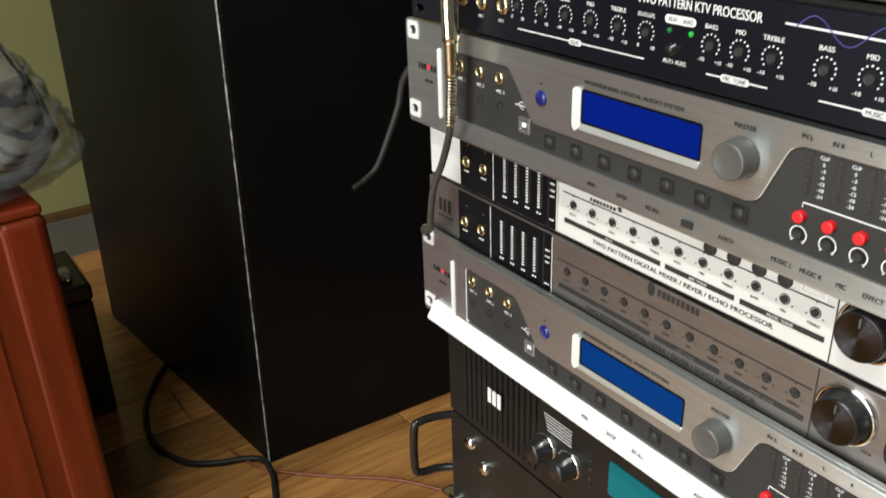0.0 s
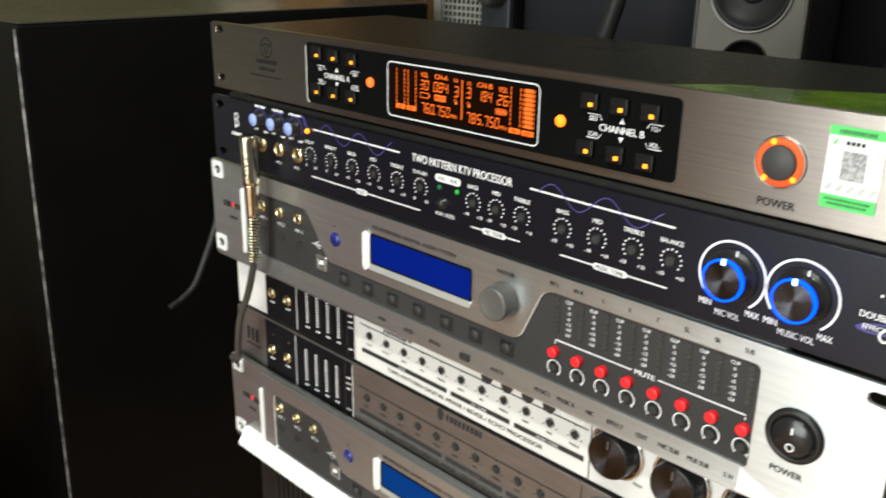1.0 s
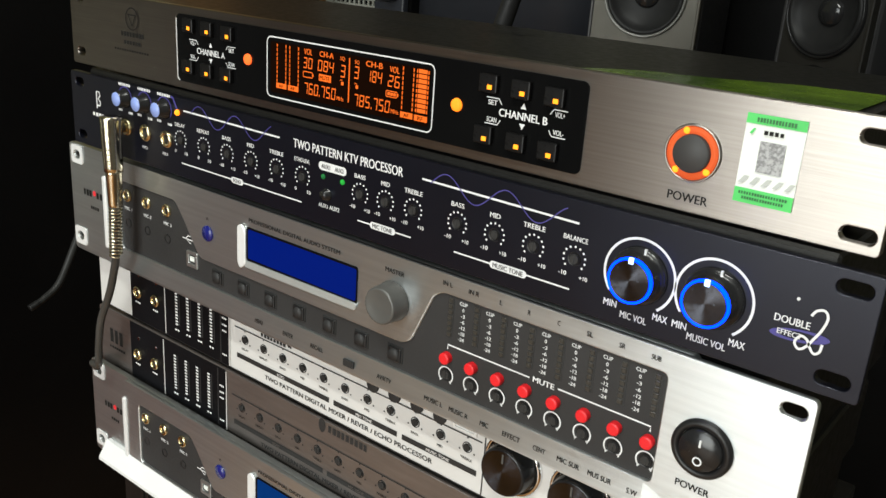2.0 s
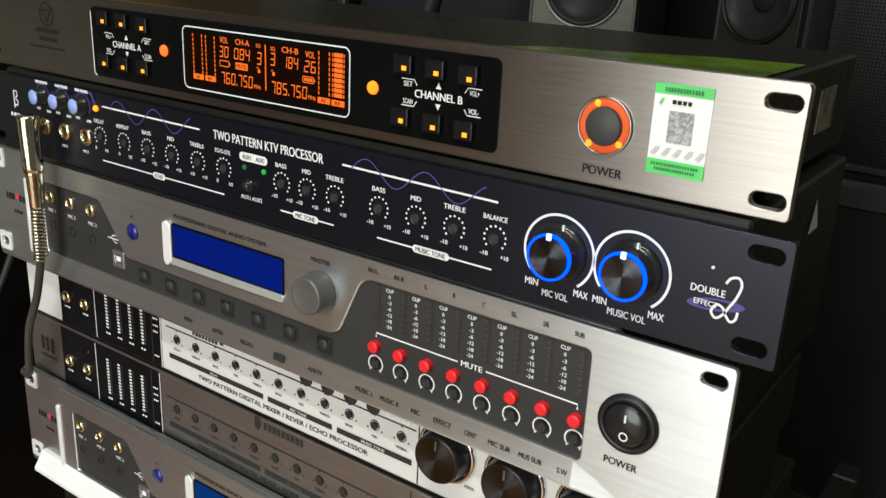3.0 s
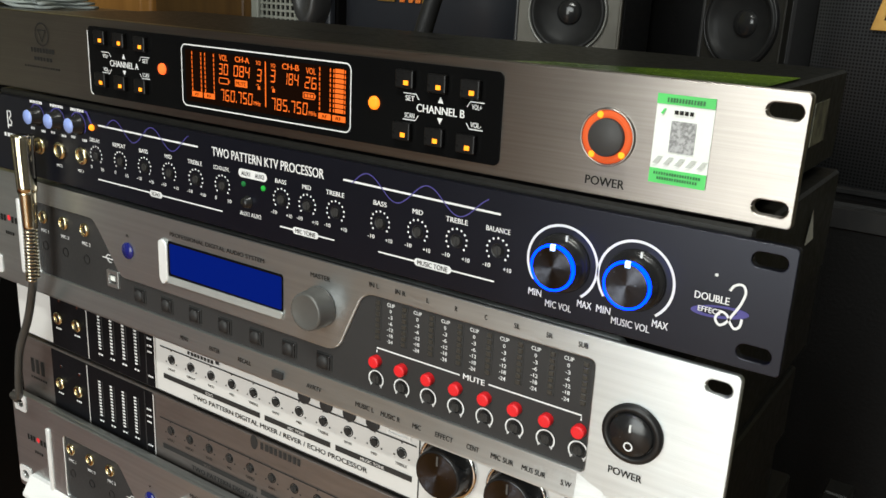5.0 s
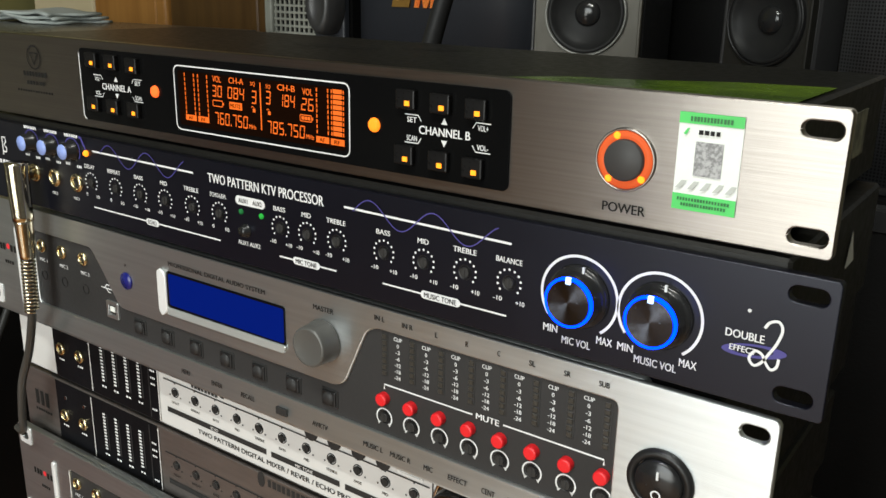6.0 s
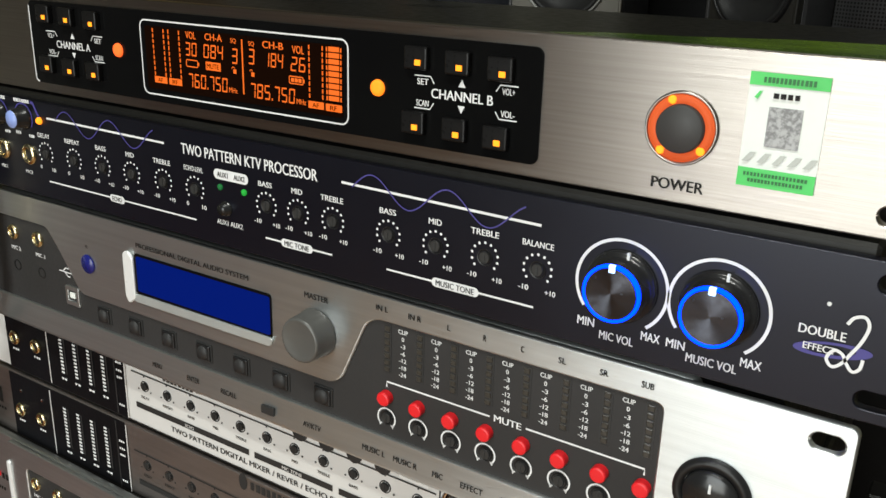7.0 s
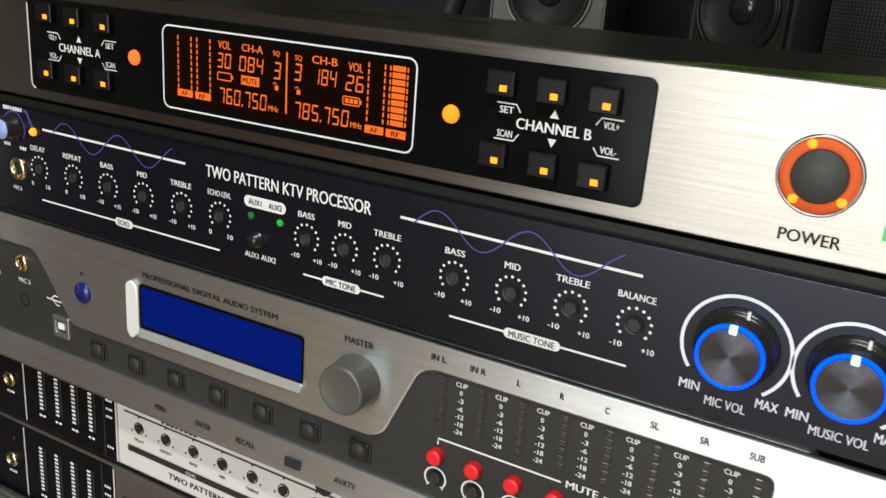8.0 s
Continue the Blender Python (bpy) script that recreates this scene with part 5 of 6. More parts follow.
def power_amplifier(z0, z1, F, first):
    dev = thing("power_amplifier", 0.235, F, z0, "black power amplifier with a teal display under the silver processor" if first else "dark power amplifier with silver bolts in the rack frame", "amplifier", "rack amplifiers")
    part("faceplate", sheet([rounded(0.000, 0.480, z0, z1, 0.002)], F, 0.005, AMP_BLACK, 0.0005), None, dev)
    rack_body(dev, 0.015, 0.465, F + 0.005, F + 0.32, z0 + 0.002, z1 - 0.002)
    if first:
        for i in range(14):
            x = 0.022 + i * 0.0068
            part("vent_rib", box(x, x + 0.0034, F - 0.0016, F, z0 + 0.006, z1 - 0.006, 0.0006, 1), AMP_BLACK, dev)
        for i, x in enumerate((0.0595, 0.0655, 0.0715)):
            part("badge_bar", box(x, x + 0.0042, F - 0.0048, F - 0.0040, 0.5095, 0.5225), PRINT_WHITE, dev, "white block mark")
        for x in (0.124, 0.150):
            k = part("gain_knob", turned(x, 0.503, [(0.0105, F), (0.0103, F - 0.004), (0.0092, F - 0.0045), (0.0088, F - 0.014), (0.008, F - 0.015), (0, F - 0.0148)], 32), KNOB_BLACK, dev, "black gain knob", True)
            part("knob_ring", turned(x, 0.503, [(0.0116, F), (0.0115, F - 0.0012), (0.0106, F - 0.0016)], 32), CHROME, dev, smooth=True)
        bm = bmesh.new()
        for i in range(6):
            ribbon([(0.122 + i * 0.0008, 0.5330 - i * 0.0026), (0.152, 0.5330 - i * 0.0026)], 0.0008, F - 0.0004, bm)
        part("printed_lines", bm, PRINT_WHITE, dev)
        part("display", sheet([rounded(0.190, 0.262, 0.505, 0.533, 0.002)], F - 0.001, 0.002, SCREEN_CYAN), None, dev, "teal display window")
        for i in range(4):
            part("mode_led", turned(0.172, 0.497 + i * 0.008, [(0.0014, F), (0.0012, F - 0.001), (0, F - 0.0014)], 10), PANEL_GREY, dev)
    else:
        for x, z in ((0.030, z1 - 0.016), (0.050, z1 - 0.030), (0.034, z0 + 0.018), (0.445, z1 - 0.016), (0.445, z0 + 0.018)):
            part("bolt", turned(x, z, [(0.0062, F), (0.0060, F - 0.003), (0.004, F - 0.0048), (0, F - 0.005)], 18), CHROME, dev, "domed chrome bolt", True)
        for x in (0.15, 0.24, 0.33):
            part("grille_slot", box(x - 0.035, x + 0.035, F - 0.001, F, z0 + 0.02, z1 - 0.02, 0.0004, 1), PLASTIC_BLACK, dev)
    return dev


def rack_frame():
    dev = thing("rack_frame", 0.235, 0.03, 0.0, "black steel equipment rack frame standing on the wooden floor", "rack")
    for x in (-0.006, 0.462):
        part("front_post", box(x, x + 0.020, 0.0255, 0.050, 0.03, 0.560, 0.002, 1), STEEL_BLACK, dev)
        part("back_post", box(x, x + 0.020, 0.385, 0.410, 0.03, 0.560, 0.002, 1), STEEL_BLACK, dev)
        part("side_rail", box(x, x + 0.020, 0.050, 0.385, 0.03, 0.055, 0.002, 1), STEEL_BLACK, dev)
        part("top_rail", box(x, x + 0.020, 0.050, 0.385, 0.535, 0.560, 0.002, 1), STEEL_BLACK, dev)
    part("bottom_rail", box(0.014, 0.462, 0.030, 0.050, 0.03, 0.055, 0.002, 1), STEEL_BLACK, dev)
    for x in (0.004, 0.472):
        for y in (0.037, 0.397):
            part("rack_foot", box(x - 0.014, x + 0.014, y - 0.014, y + 0.014, 0.0, 0.03, 0.004, 2), RUBBER, dev)
    part("handle", tube([(-0.002, 0.027, 0.456), (-0.009, 0.012, 0.456), (-0.012, -0.004, 0.456), (-0.014, -0.010, 0.449), (-0.016, -0.010, 0.406), (-0.015, -0.004, 0.398), (-0.012, 0.012, 0.397), (-0.002, 0.027, 0.397)], 0.0037, 12), KNOB_BLACK, dev, "glossy black U-shaped handle", True)
    part("latch", box(-0.010, 0.012, 0.012, 0.0255, 0.335, 0.375, 0.003, 2), CHROME, dev, "chrome latch")
    part("latch_knob", turned(0.004, 0.352, [(0.010, 0.012), (0.010, 0.004), (0.007, -0.001), (0, -0.002)], 20), CHROME, dev, smooth=True)
    return dev


power_amplifier(0.468, 0.563, 0.020, True)
power_amplifier(0.366, 0.464, 0.020, False)
power_amplifier(0.262, 0.362, 0.020, False)
power_amplifier(0.158, 0.258, 0.020, False)
power_amplifier(0.056, 0.154, 0.020, False)
rack_frame()


def microphone_plug():
    dev = thing("microphone_plug", 0.063, -0.012, 0.745, "worn nickel jack plug with grey cable, in the karaoke processor", "plug")
    part("plug_body", tube([(0.0655, -0.0150, 0.8330), (0.0655, -0.0152, 0.8200), (0.0660, -0.0152, 0.8000)], (0.0064, 0.0056), 18), PLUG, dev, "worn brassy cylinder", True)
    part("plug_neck", tube([(0.0660, -0.0152, 0.8005), (0.0655, -0.0150, 0.7900), (0.0650, -0.0148, 0.7780)], (0.0050, 0.0042), 16), PLUG, dev, smooth=True)
    part("plug_tip", tube([(0.0655, -0.0130, 0.8256), (0.0648, -0.0080, 0.8256), (0.0640, 0.0010, 0.8256)], 0.0031, 12), GOLD, dev, smooth=True)
    spring = []
    for i in range(15 * 8 + 1):
        a, t = 2 * math.pi * i / 8, i / 120
        spring.append((0.0650 - 0.0022 * t + 0.0036 * math.cos(a), -0.0148 + 0.0036 * math.sin(a), 0.7780 - 0.0330 * t))
    part("strain_spring", tube(spring, 0.00065, 5), PLUG, dev, "coiled brassy strain relief", True)
    part("cable", tube([(0.0648, -0.0148, 0.780), (0.0630, -0.0148, 0.748), (0.0560, -0.0130, 0.732), (0.0440, -0.0100, 0.712), (0.0300, -0.0090, 0.688), (0.0230, -0.0080, 0.664), (0.0180, -0.0060, 0.650), (-0.0020, 0.0020, 0.640), (-0.0150, 0.0300, 0.600), (-0.0200, 0.0800, 0.480), (-0.0260, 0.1200, 0.250), (-0.0400, 0.1500, 0.006)], 0.0025, 10), CABLE_GREY, dev, "grey rubber cable", True)
    return dev


microphone_plug()

dev = thing("hanging_cable", -0.382, 0.20, 0.52, "loose grey cable end hanging from the back of the stack", "cable")
part("sheath", tube([(0.03, 0.262, 0.770), (-0.06, 0.285, 0.785), (-0.20, 0.280, 0.765), (-0.32, 0.245, 0.705), (-0.372, 0.224, 0.655), (-0.383, 0.216, 0.612), (-0.383, 0.200, 0.578), (-0.382, 0.180, 0.543), (-0.380, 0.160, 0.530), (-0.379, 0.150, 0.526)], (0.0060, 0.0036), 12), HANGING, dev, smooth=True)
part("cable_end", tube([(-0.379, 0.152, 0.527), (-0.379, 0.147, 0.525), (-0.379, 0.142, 0.523)], 0.0040, 12), RUBBER, dev, smooth=True)

# ---- loudspeakers ----


def placed(dev, m):
    dev.matrix_world = m
    return dev


LEAN, LEAN_Y = 0.027, 0.014


def big_speaker():
    dev = thing("floor_loudspeaker", 0, 0, 0, "tall black floor loudspeaker box with scuffed front edge, beside the rack", "loudspeaker")
    bm = bmesh.new()
    ring = [(0, 0), (0.030, 0.66), (-0.60, 0.60), (-0.658, -0.066)]
    low, high = ([bm.verts.new((x + LEAN * z, y + LEAN_Y * z, z)) for x, y in ring] for z in (0.0, 0.852))
    for i in range(4):
        bm.faces.new((low[i], low[(i + 1) % 4], high[(i + 1) % 4], high[i]))
    bm.faces.new(high), bm.faces.new(list(reversed(low)))
    bmesh.ops.bevel(bm, geom=list(bm.edges), offset=0.005, segments=2, affect="EDGES", profile=0.5)
    bmesh.ops.recalc_face_normals(bm, faces=bm.faces)
    part("cabinet", bm, SPEAKER_BLACK, dev, "black textured wooden box with slanted sides")
    bm = bmesh.new()
    rnd = random.Random(5)
    pts = [(0.0012 + rnd.uniform(-0.0005, 0.0005), 0.004 + i * 0.0085) for i in range(100)]
    for (a, za), (b, zb) in zip(pts, pts[1:]):
        w = rnd.choice((0.0002, 0.0006, 0.0010, 0.0014, 0.0022)) * rnd.uniform(0.5, 1.1)
        bm.faces.new([bm.verts.new(p) for p in ((LEAN * za - a - w, LEAN_Y * za - 0.0008, za), (LEAN * za + 0.0006, LEAN_Y * za + 0.0004, za), (LEAN * zb + 0.0006, LEAN_Y * zb + 0.0004, zb), (LEAN * zb - b - w, LEAN_Y * zb - 0.0008, zb))])
    part("worn_edge", bm, SCUFF, dev, "pale scuffed edge line")
    top = bmesh.new()
    up = [top.verts.new((x * 0.982 + LEAN * 0.852, y * 0.98 + 0.006 + LEAN_Y * 0.852, z)) for z in (0.8515, 0.8535) for x, y in ring]
    top.faces.new(up[4:])
    for i in range(4):
        top.faces.new((up[i], up[(i + 1) % 4], up[4 + (i + 1) % 4], up[4 + i]))
    bmesh.ops.recalc_face_normals(top, faces=top.faces)
    part("top_panel", top, SPEAKER_TOP_LIT, dev, "dusty grey-brown top, its glancing sheen put into the colour")
    return placed(dev, pose(-0.587, 0.060, 0.0))


big_speaker()


def folded_cloth():
    """A small folded cloth: three soft layers with wavy edges."""
    dev = thing("folded_cloth", -0.90, 0.60, 0.8535, "small folded pale blue-white cloth on the black floor loudspeaker", "cloth")
    for k in range(3):
        bm = bmesh.new()
        rows = []
        for i in range(15):
            u = i / 14
            rows.append([bm.verts.new((-0.985 + 0.17 * u + 0.008 * math.sin(9 * v + k), 0.545 + 0.11 * v + 0.007 * math.sin(7 * u + 2 * k), 0.8545 + 0.006 * k + 0.0035 * (1 + math.sin(6 * u + 5 * v + k)) * (u * (1 - u) * 4))) for v in [n / 8 for n in range(9)]])
        for a, b in zip(rows, rows[1:]):
            for n in range(8):
                bm.faces.new((a[n], b[n], b[n + 1], a[n + 1]))
        ext = bmesh.ops.extrude_face_region(bm, geom=list(bm.faces))
        bmesh.ops.translate(bm, verts=[g for g in ext["geom"] if isinstance(g, bmesh.types.BMVert)], vec=(0, 0, 0.004))
        bmesh.ops.recalc_face_normals(bm, faces=bm.faces)
        part("fold", bm, CLOTH_PALE, dev, smooth=True)
    return dev


folded_cloth()


def tower(name_label, m, front, ring, half):
    """A slim tower, half its width given, with two cone drivers over a bass port."""
    dev = thing("tower_loudspeaker", 0, 0, 0, name_label, "loudspeaker", "tower loudspeakers")
    part("cabinet", box(-half, half, 0.006, 0.22, 0.02, 1.16, 0.006, 2), SIDE_GREY, dev, "grey box")
    part("base", box(-half - 0.013, half + 0.013, -0.005, 0.235, 0.0, 0.02, 0.004, 2), PLASTIC_BLACK, dev)
    part("baffle", sheet([rounded(-half + 0.005, half - 0.005, 0.03, 1.15, 0.003)] + [disc(0, z, 0.0520, 40) for z in (0.897, 1.012)] + [disc(0, 0.803, 0.029, 40)], -0.004, 0.010, front, 0.0012), None, dev, "grey-beige front panel")
    for x in (-half + 0.003, half - 0.003):
        part("edge_strip", box(x - 0.002, x + 0.002, -0.006, 0.006, 0.03, 1.15, 0.001, 1), front if x > 0 else SIDE_GREY, dev)
    for z in (0.897, 1.012):
        d = part("woofer", turned(0, z, [(0.0515, 0.004), (0.0512, -0.006), (0.0500, -0.0085), (0.0475, -0.0095), (0.0450, -0.0080), (0.0430, -0.0050), (0.036, -0.0015), (0.028, 0.0015), (0.019, 0.0040), (0.0165, 0.0045)], 48), CONE, dev, "dark cone driver", True)
        part("dust_cap", turned(0, z, [(0.0172, 0.0045), (0.0165, 0.0020), (0.013, -0.0008), (0.007, -0.0026), (0, -0.0032)], 32), DUST_CAP, d, "glossy dust cap", True)
        part("trim_ring", turned(0, z, [(0.0545, -0.0042), (0.0541, -0.0085), (0.0525, -0.0100), (0.0508, -0.0080), (0.0506, -0.0030)], 48), ring, d, "pale ring", True)
    part("bass_port", turned(0, 0.803, [(0.032, -0.0042), (0.031, -0.0058), (0.028, -0.0045), (0.027, 0.005), (0, 0.0052)], 32), SPEAKER_BLACK, dev, "round black bass port", True)
    return placed(dev, m)


tower("tall grey-beige tower loudspeaker with dark cone drivers, behind the receiver", pose(-0.002, 0.805, 0.0, 0, 0, 12), BAFFLE, RING_GREY, 0.073)
tower("tall tower loudspeaker turned aside, its shade in the front colour, with dark cone drivers", pose(0.224, 0.825, 0.0, 0, 0, -22), BAFFLE_SHADED, PLASTIC_BLACK, 0.062)


def badge(dev, x, y, z, mats):
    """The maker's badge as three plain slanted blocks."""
    for i, m in enumerate(mats):
        a = x + i * 0.041
        me = sheet([[(a, z), (a + 0.031, z), (a + 0.040, z + 0.040), (a + 0.009, z + 0.040)], [(a + 0.010, z + 0.009), (a + 0.022, z + 0.009), (a + 0.0235, z + 0.0155), (a + 0.0115, z + 0.0155)], [(a + 0.013, z + 0.0235), (a + 0.025, z + 0.0235), (a + 0.0265, z + 0.0300), (a + 0.0145, z + 0.0300)]] if i == 0 else
                   [[(a, z), (a + 0.011, z), (a + 0.0175, z + 0.029), (a + 0.0065, z + 0.029)]] if i == 2 else
                   [[(a, z), (a + 0.008, z), (a + 0.013, z + 0.022), (a + 0.017, z), (a + 0.023, z), (a + 0.031, z + 0.022), (a + 0.029, z), (a + 0.037, z), (a + 0.046, z + 0.040), (a + 0.034, z + 0.040), (a + 0.024, z + 0.018), (a + 0.021, z + 0.040), (a + 0.009, z + 0.040)]], y, 0.004, m, 0.0005)
        part("badge_block", me, None, dev, "slanted metallic badge block")


def karaoke_speaker(name_label, m, front_mat, badge_mats, bx, bz, width):
    dev = thing("karaoke_loudspeaker", 0, 0, 0, name_label, "loudspeaker", "karaoke loudspeakers")
    part("cabinet", box(0, width, 0.030, 0.30, 0.0, 0.46, 0.010, 3), SPEAKER_BLACK, dev, "black box")
    bm = bmesh.new()
    n = 24
    rows = []
    for i in range(n + 1):
        u = i / n
        y = 0.030 - 0.034 * (1 - abs(2 * u - 1) ** 6)
        rows.append((bm.verts.new((0.004 + (width - 0.008) * u, y, 0.008)), bm.verts.new((0.004 + (width - 0.008) * u, y, 0.452))))
    for a, b in zip(rows, rows[1:]):
        bm.faces.new((a[0], b[0], b[1], a[1]))
    bm.faces.new([r[1] for r in rows])
    bm.faces.new([r[0] for r in reversed(rows)])
    part("grille", bm, front_mat, dev, "bowed front grille", True)
    part("bottom_edge", box(0.0, width, -0.006, 0.03, -0.0, 0.008, 0.002, 1), PLASTIC_BLACK, dev)
    badge(dev, bx, -0.0075, bz, badge_mats)
    return placed(dev, m)


def speaker_stand(x0, x1, y0, y1, z1, label):
    dev = thing("bass_loudspeaker", (x0 + x1) / 2, (y0 + y1) / 2, 0, label, "loudspeaker", "bass loudspeakers")
    part("cabinet", box(x0, x1, y0, y1, 0.0, z1, 0.008, 2), SPEAKER_BLACK, dev)
    part("top_rim", box(x0 + 0.004, x1 - 0.004, y0 - 0.004, y0 + 0.002, z1 - 0.03, z1 - 0.006, 0.002, 1), PLASTIC_BLACK, dev)
    return dev


speaker_stand(-0.42, -0.09, 0.785, 1.12, 0.735, "large black bass loudspeaker under a karaoke loudspeaker")
# The second is a made-up block: it gives the gap between the towers its darkness.
speaker_stand(-0.08, 0.48, 1.07, 1.40, 1.60, "added black block that stands in for the darkness behind the towers")
speaker_stand(0.315, 0.83, 0.66, 1.06, 0.735, "large black bass loudspeaker beside the rack")
karaoke_speaker("blue-grey karaoke loudspeaker with orange and gold badge, behind the receiver", pose(-0.408, 0.795, 0.735, 0, 0, 0), CLOTH_BLUE, (GOLD_BADGE, ORANGE_BADGE, GOLD_BADGE), 0.096, 0.161, 0.325)
karaoke_speaker("black perforated karaoke loudspeaker with gold badge, on a bass loudspeaker", pose(0.322, 0.70, 0.735, 0, 0, -4), PERFORATED, (GOLD_BADGE, GOLD_BADGE, GOLD_BADGE), 0.067, 0.168, 0.45)


def grille_speaker():
    dev = thing("small_wall_loudspeaker", -0.50, 0.90, 0.74, "off-white framed loudspeaker with square mesh grille, on a black box", "loudspeaker")
    x0, x1, y, z0, z1 = -0.590, -0.415, 0.80, 0.74, 1.12
    part("cabinet", box(x0, x1, y + 0.012, y + 0.2, z0, z1, 0.006, 2), SPEAKER_BLACK, dev)
    part("frame_side", box(x0, x0 + 0.017, y - 0.004, y + 0.012, z0, z1, 0.003, 2), WIRE_WHITE, dev, "off-white frame")
    part("side_panel", box(-0.478, x1, y - 0.002, y + 0.012, z0, z1, 0.003, 2), CLOTH_BLUE, dev, "dark blue-grey side panel")
    bm = bmesh.new()
    for i in range(9):
        x = x0 + 0.018 + i * 0.0106
        box(x, x + 0.0036, y + 0.003, y + 0.006, z0 + 0.006, z1 - 0.006, bm=bm)
    for j in range(34):
        z = z0 + 0.008 + j * 0.0108
        box(x0 + 0.017, -0.478, y + 0.002, y + 0.005, z, z + 0.0036, bm=bm)
    part("mesh_grille", bm, WIRE_WHITE, dev, "square mesh")
    horn = turned(0, 0.896, [(0.046, y - 0.002), (0.048, y - 0.018), (0.046, y - 0.036), (0.038, y - 0.044), (0.026, y - 0.040), (0, y - 0.034)], 36)
    for v in horn.verts:
        v.co.x = -0.437 + 0.52 * v.co.x
    part("horn", horn, SIDE_GREY, dev, "dark oval driver standing proud", True)
    return dev


speaker_stand(-0.60, -0.43, 0.80, 1.05, 0.74, "narrow black box under a mesh-fronted loudspeaker")
grille_speaker()


def wooden_cabinet():
    dev = thing("wooden_cabinet", -1.2, 1.2, 0.0, "tan and dark wooden cabinet with a cream door panel", "cabinet")
    part("carcass", box(-1.60, -0.73, 1.005, 1.42, 0.0, 1.9, 0.006, 2), WOOD_DARK, dev)
    part("door", box(-1.59, -1.345, 0.98, 1.005, 0.05, 1.85, 0.006, 2), CREAM, dev, "cream painted door")
    part("door", box(-1.340, -1.115, 0.98, 1.005, 0.05, 1.85, 0.006, 2), WOOD_TAN, dev, "tan varnished door")
    part("post", box(-1.110, -1.075, 0.972, 1.005, 0.0, 1.9, 0.008, 3), WOOD_TAN, dev)
    part("door", box(-1.070, -0.80, 0.98, 1.005, 0.05, 1.85, 0.006, 2), WOOD_DARK, dev, "dark brown door")
    part("post", box(-0.795, -0.735, 0.972, 1.005, 0.0, 1.9, 0.008, 3), WOOD_DARK, dev)
    return dev


wooden_cabinet()


def red_cabinet():
    dev = thing("red_wood_cabinet", 0, 0, 0, "red-brown varnished wooden cabinet with wrapped goods on top", "cabinet")
    part("body", box(-0.5, 0.0, -0.45, 0.0, 0.0, 0.545, 0.006, 3), WOOD_RED, dev)
    part("corner_post", box(-0.050, 0.003, -0.052, 0.003, 0.0, 0.5455, 0.012, 4), WOOD_RED, dev, "rounded corner post")
    part("moulding", box(-0.002, 0.003, -0.40, -0.075, 0.03, 0.528, 0.002, 2), WOOD_RED, dev)
    part("top", box(-0.500, 0.001, -0.451, 0.001, 0.5452, 0.557, 0.004, 3), WOOD_RED, dev)
    return placed(dev, pose(-0.485, -0.195, 0.0, 0, 0, 4))


red_cabinet()


def black_case():
    dev = thing("black_case", -0.97, -0.143, 0.0, "small black case on the floor behind the red-brown cabinet", "case")
    part("body", box(-1.05, -0.886, -0.186, -0.096, 0.0, 0.225, 0.006, 2), PLASTIC_BLACK, dev)
    part("lid", box(-1.052, -0.884, -0.188, -0.094, 0.227, 0.258, 0.006, 2), PLASTIC_BLACK, dev)
    plug = thing("white_plug", -0.93, -0.125, 0.258, "small white plug lying on the black case", "plug")
    part("plug_body", box(-0.945, -0.915, -0.135, -0.115, 0.2582, 0.274, 0.005, 3), STICKER_WHITE, plug)
    part("plug_pin", tube([(-0.915, -0.125, 0.266), (-0.908, -0.125, 0.266), (-0.900, -0.125, 0.266)], 0.002, 8), CHROME, plug)


black_case()


def sack(levels, cx, cy, folds, fine, seed, n=110, steps=9):
    """A soft sack: rounded-square rings through (height, half width, half depth), with folds that run round it."""
    bm = bmesh.new()
    rows = []
    for (za, ax, ay), (zb, bx, by) in zip(levels, levels[1:]):
        for s in range(steps):
            t = s / steps
            rows.append((za + (zb - za) * t, ax + (bx - ax) * t, ay + (by - ay) * t))
    rows.append(levels[-1])
    rings = []
    for z, hx, hy in rows:
        ring = []
        for i in range(n):
            a = 2 * math.pi * i / n
            c, s = math.cos(a), math.sin(a)
            px, py = math.copysign(abs(c) ** 0.75, c), math.copysign(abs(s) ** 0.75, s)
            q = Vector((px * 1.6 + seed, py * 1.6, z * 16))
            r = 1 + folds * noise.noise(q) + fine * abs(noise.noise(q * 3.1)) + 0.5 * fine * noise.noise(Vector((px * 5, py * 5, z * 90)))
            ring.append(bm.verts.new((cx + hx * px * r, cy + hy * py * r, z + 0.006 * noise.noise(q * 1.3) * (z > levels[0][0] + 0.004))))
        rings.append(ring)
    for a, b in zip(rings, rings[1:]):
        for i in range(n):
            bm.faces.new((a[i], a[(i + 1) % n], b[(i + 1) % n], b[i]))
    bm.faces.new(rings[-1])
    bm.faces.new(list(reversed(rings[0])))
    return bm


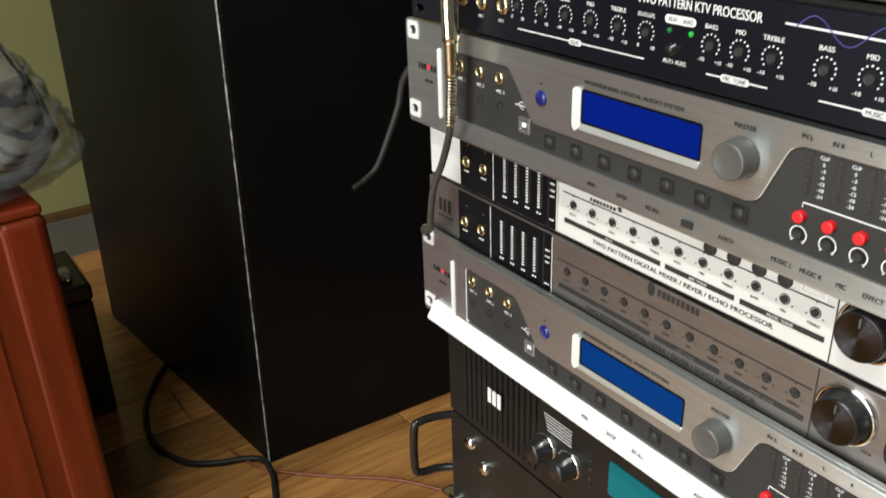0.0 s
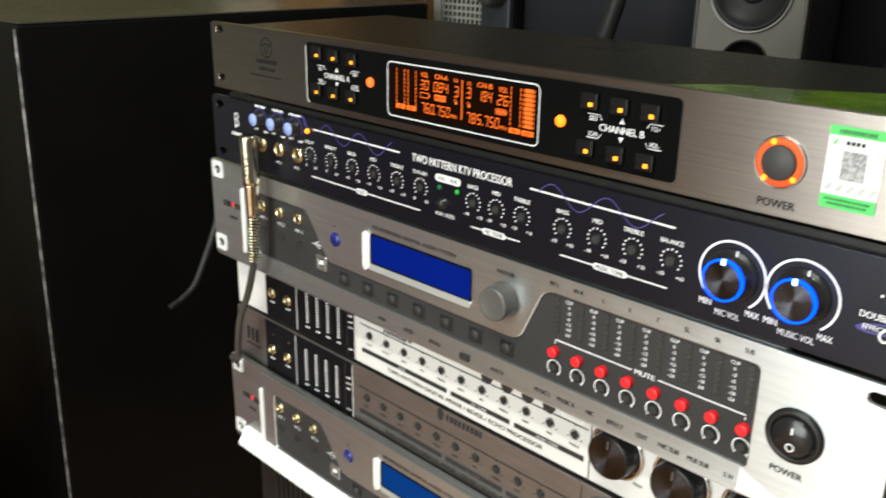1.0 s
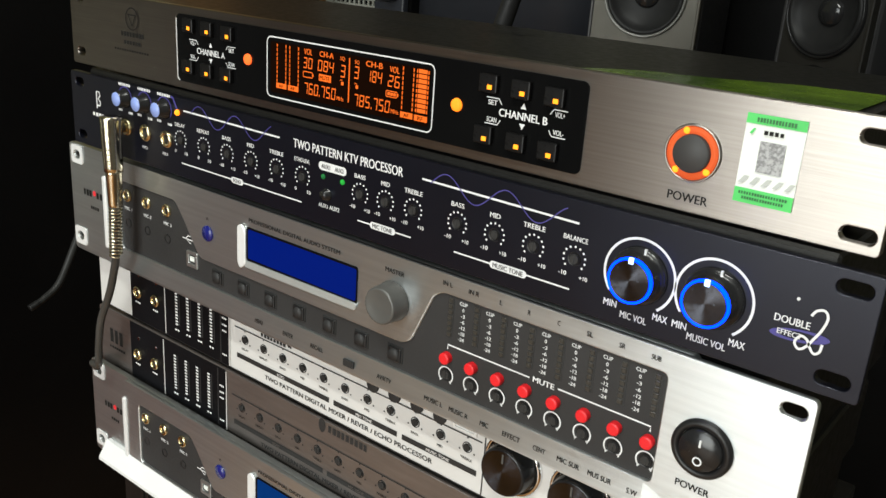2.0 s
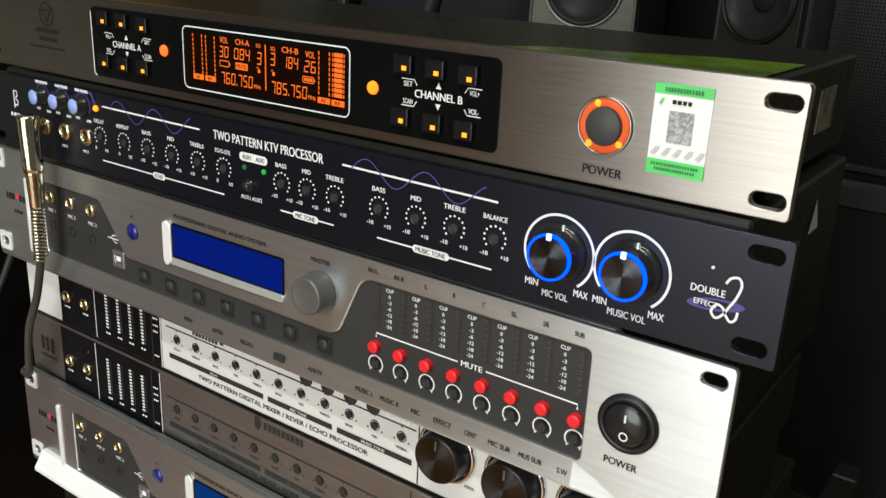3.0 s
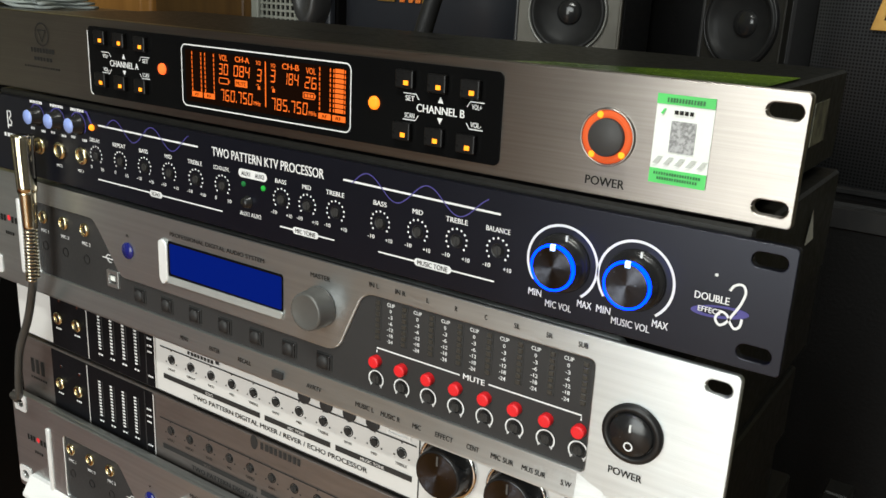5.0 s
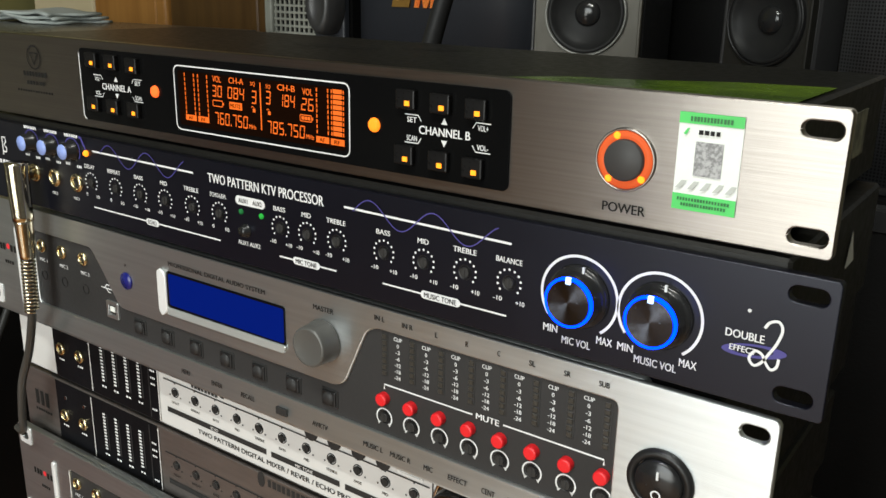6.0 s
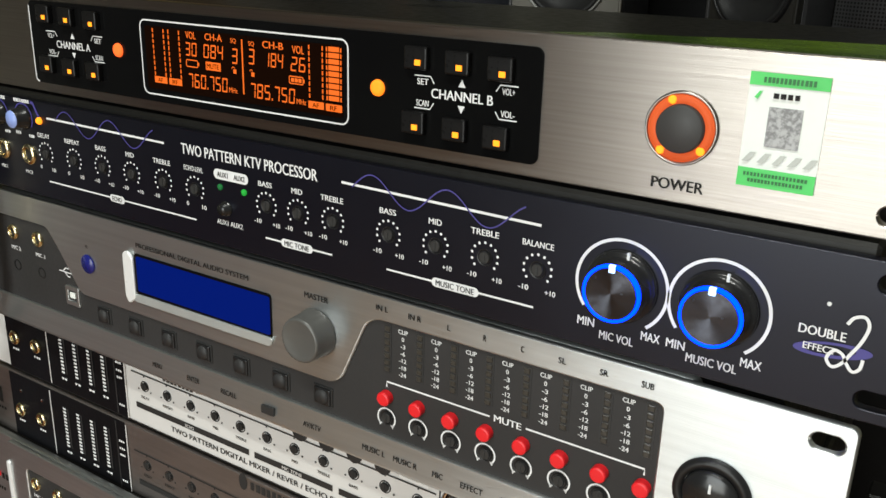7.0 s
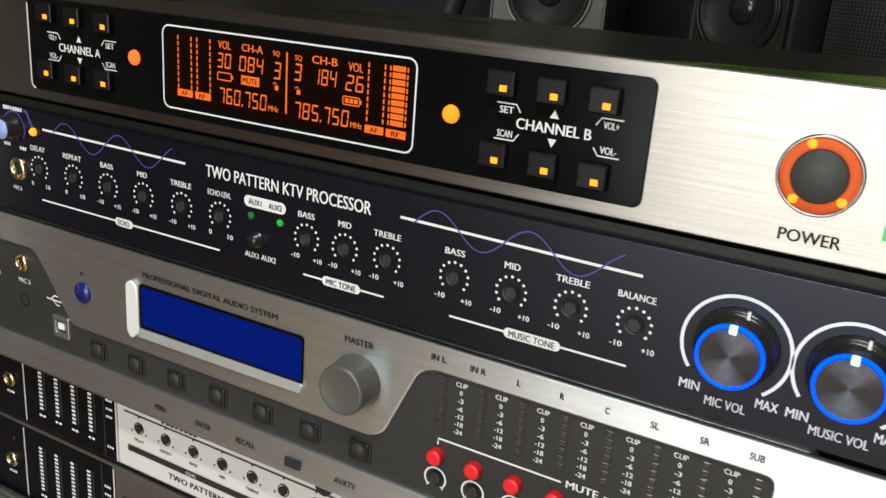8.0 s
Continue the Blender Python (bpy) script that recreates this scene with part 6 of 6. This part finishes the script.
def striped_cloth():
    m = material("striped_cloth", (0.36, 0.335, 0.26), 0.85, 0.0, (0.045, 0.042, 0.035), 14, 300, 0.15)
    nt = m.node_tree
    wave = nt.nodes.new("ShaderNodeTexWave")
    wave.bands_direction = "DIAGONAL"
    wave.inputs["Scale"].default_value, wave.inputs["Distortion"].default_value, wave.inputs["Detail"].default_value = 34, 1.6, 3
    wave.inputs["Detail Scale"].default_value = 1.5
    nt.links.new([k for k in nt.nodes if k.bl_idname == "ShaderNodeTexCoord"][0].outputs["Object"], wave.inputs["Vector"])
    cut = nt.nodes.new("ShaderNodeMapRange")
    cut.inputs[1].default_value, cut.inputs[2].default_value = 0.70, 0.86
    nt.links.new(wave.outputs["Fac"], cut.inputs[0])
    nt.links.new(cut.outputs[0], [k for k in nt.nodes if k.bl_idname == "ShaderNodeMix"][0].inputs[0])
    return m


def wrapped_goods():
    dev = thing("wrapped_bundle", -0.68, -0.33, 0.557, "striped cloth bundle in crinkled clear plastic on the red-brown cabinet", "bundle")
    part("cloth", sack([(0.560, 0.13, 0.165), (0.60, 0.160, 0.196), (0.64, 0.150, 0.186), (0.68, 0.138, 0.172), (0.72, 0.118, 0.150), (0.76, 0.092, 0.122), (0.80, 0.060, 0.086), (0.83, 0.02, 0.03)], -0.655, -0.33, 0.03, 0.02, 3), striped_cloth(), dev, "grey and black striped cloth", True)
    part("plastic_wrap", sack([(0.5575, 0.15, 0.18), (0.566, 0.172, 0.208), (0.585, 0.180, 0.216), (0.610, 0.172, 0.206), (0.640, 0.158, 0.194), (0.668, 0.146, 0.182), (0.684, 0.138, 0.172)], -0.655, -0.33, 0.035, 0.075, 8), WRAP, dev, "crinkled clear plastic", True)
    return dev


wrapped_goods()


def floor_cable(label, pts, r, mat):
    bm = tube(pts, r, 10)
    ob = new("floor_cable", mesh_of(bm, mat, "floor_cable", True))
    return tagged(ob, label, "cable", "cables on the floor")



# ---- ceiling lamp ----


def tube_lamp():
    dev = thing("tube_lamp", 0.62, -1.05, 2.70, "white ceiling tube lamp, switched on", "lamp")
    part("housing", box(0.0, 1.24, -1.09, -1.01, 2.63, 2.70, 0.008, 2), CEILING_PAINT, dev)
    part("tube", tube([(0.02, -1.05, 2.60), (0.62, -1.05, 2.60), (1.22, -1.05, 2.60)], 0.014, 12), glowing("lit_tube", (0.95, 1.0, 0.97), 6.0, (0.8, 0.8, 0.8)), dev, "glowing white tube", True)
    return dev


tube_lamp()
floor_cable("black power cable looping over the wooden floor", [(-1.06, 0.10, 0.006), (-0.951, 0.002, 0.006), (-0.87, -0.050, 0.006), (-0.80, -0.072, 0.006), (-0.735, -0.076, 0.006), (-0.667, -0.051, 0.006), (-0.635, -0.012, 0.006), (-0.617, 0.030, 0.006), (-0.598, 0.052, 0.006), (-0.565, 0.052, 0.006), (-0.53, 0.042, 0.006), (-0.47, 0.012, 0.006), (-0.40, -0.06, 0.006)], 0.005, RUBBER)
floor_cable("thin red-brown wire on the wooden floor", [(-0.66, 0.02, 0.004), (-0.58, 0.045, 0.004), (-0.50, 0.12, 0.004), (-0.43, 0.20, 0.004), (-0.36, 0.25, 0.004)], 0.0022, material("red_brown_wire", (0.22, 0.06, 0.03), 0.5))

# ---- floor planks ----
plank_mesh = mesh_of(box(-0.059, 0.059, -0.449, 0.449, -0.0055, 0.0, 0.0012, 1), PLANK, "plank")
rnd = random.Random(5)
for i in range(24):
    for j in range(4):
        x, y = X0 + 0.06 + 0.12 * i, -1.35 + 0.9 * j - 0.3 * (i % 3)
        if y + 0.45 > Y1:
            continue
        ob = new("plank", plank_mesh)
        ob.parent = floor
        ob.location = (x, y, 0.0)
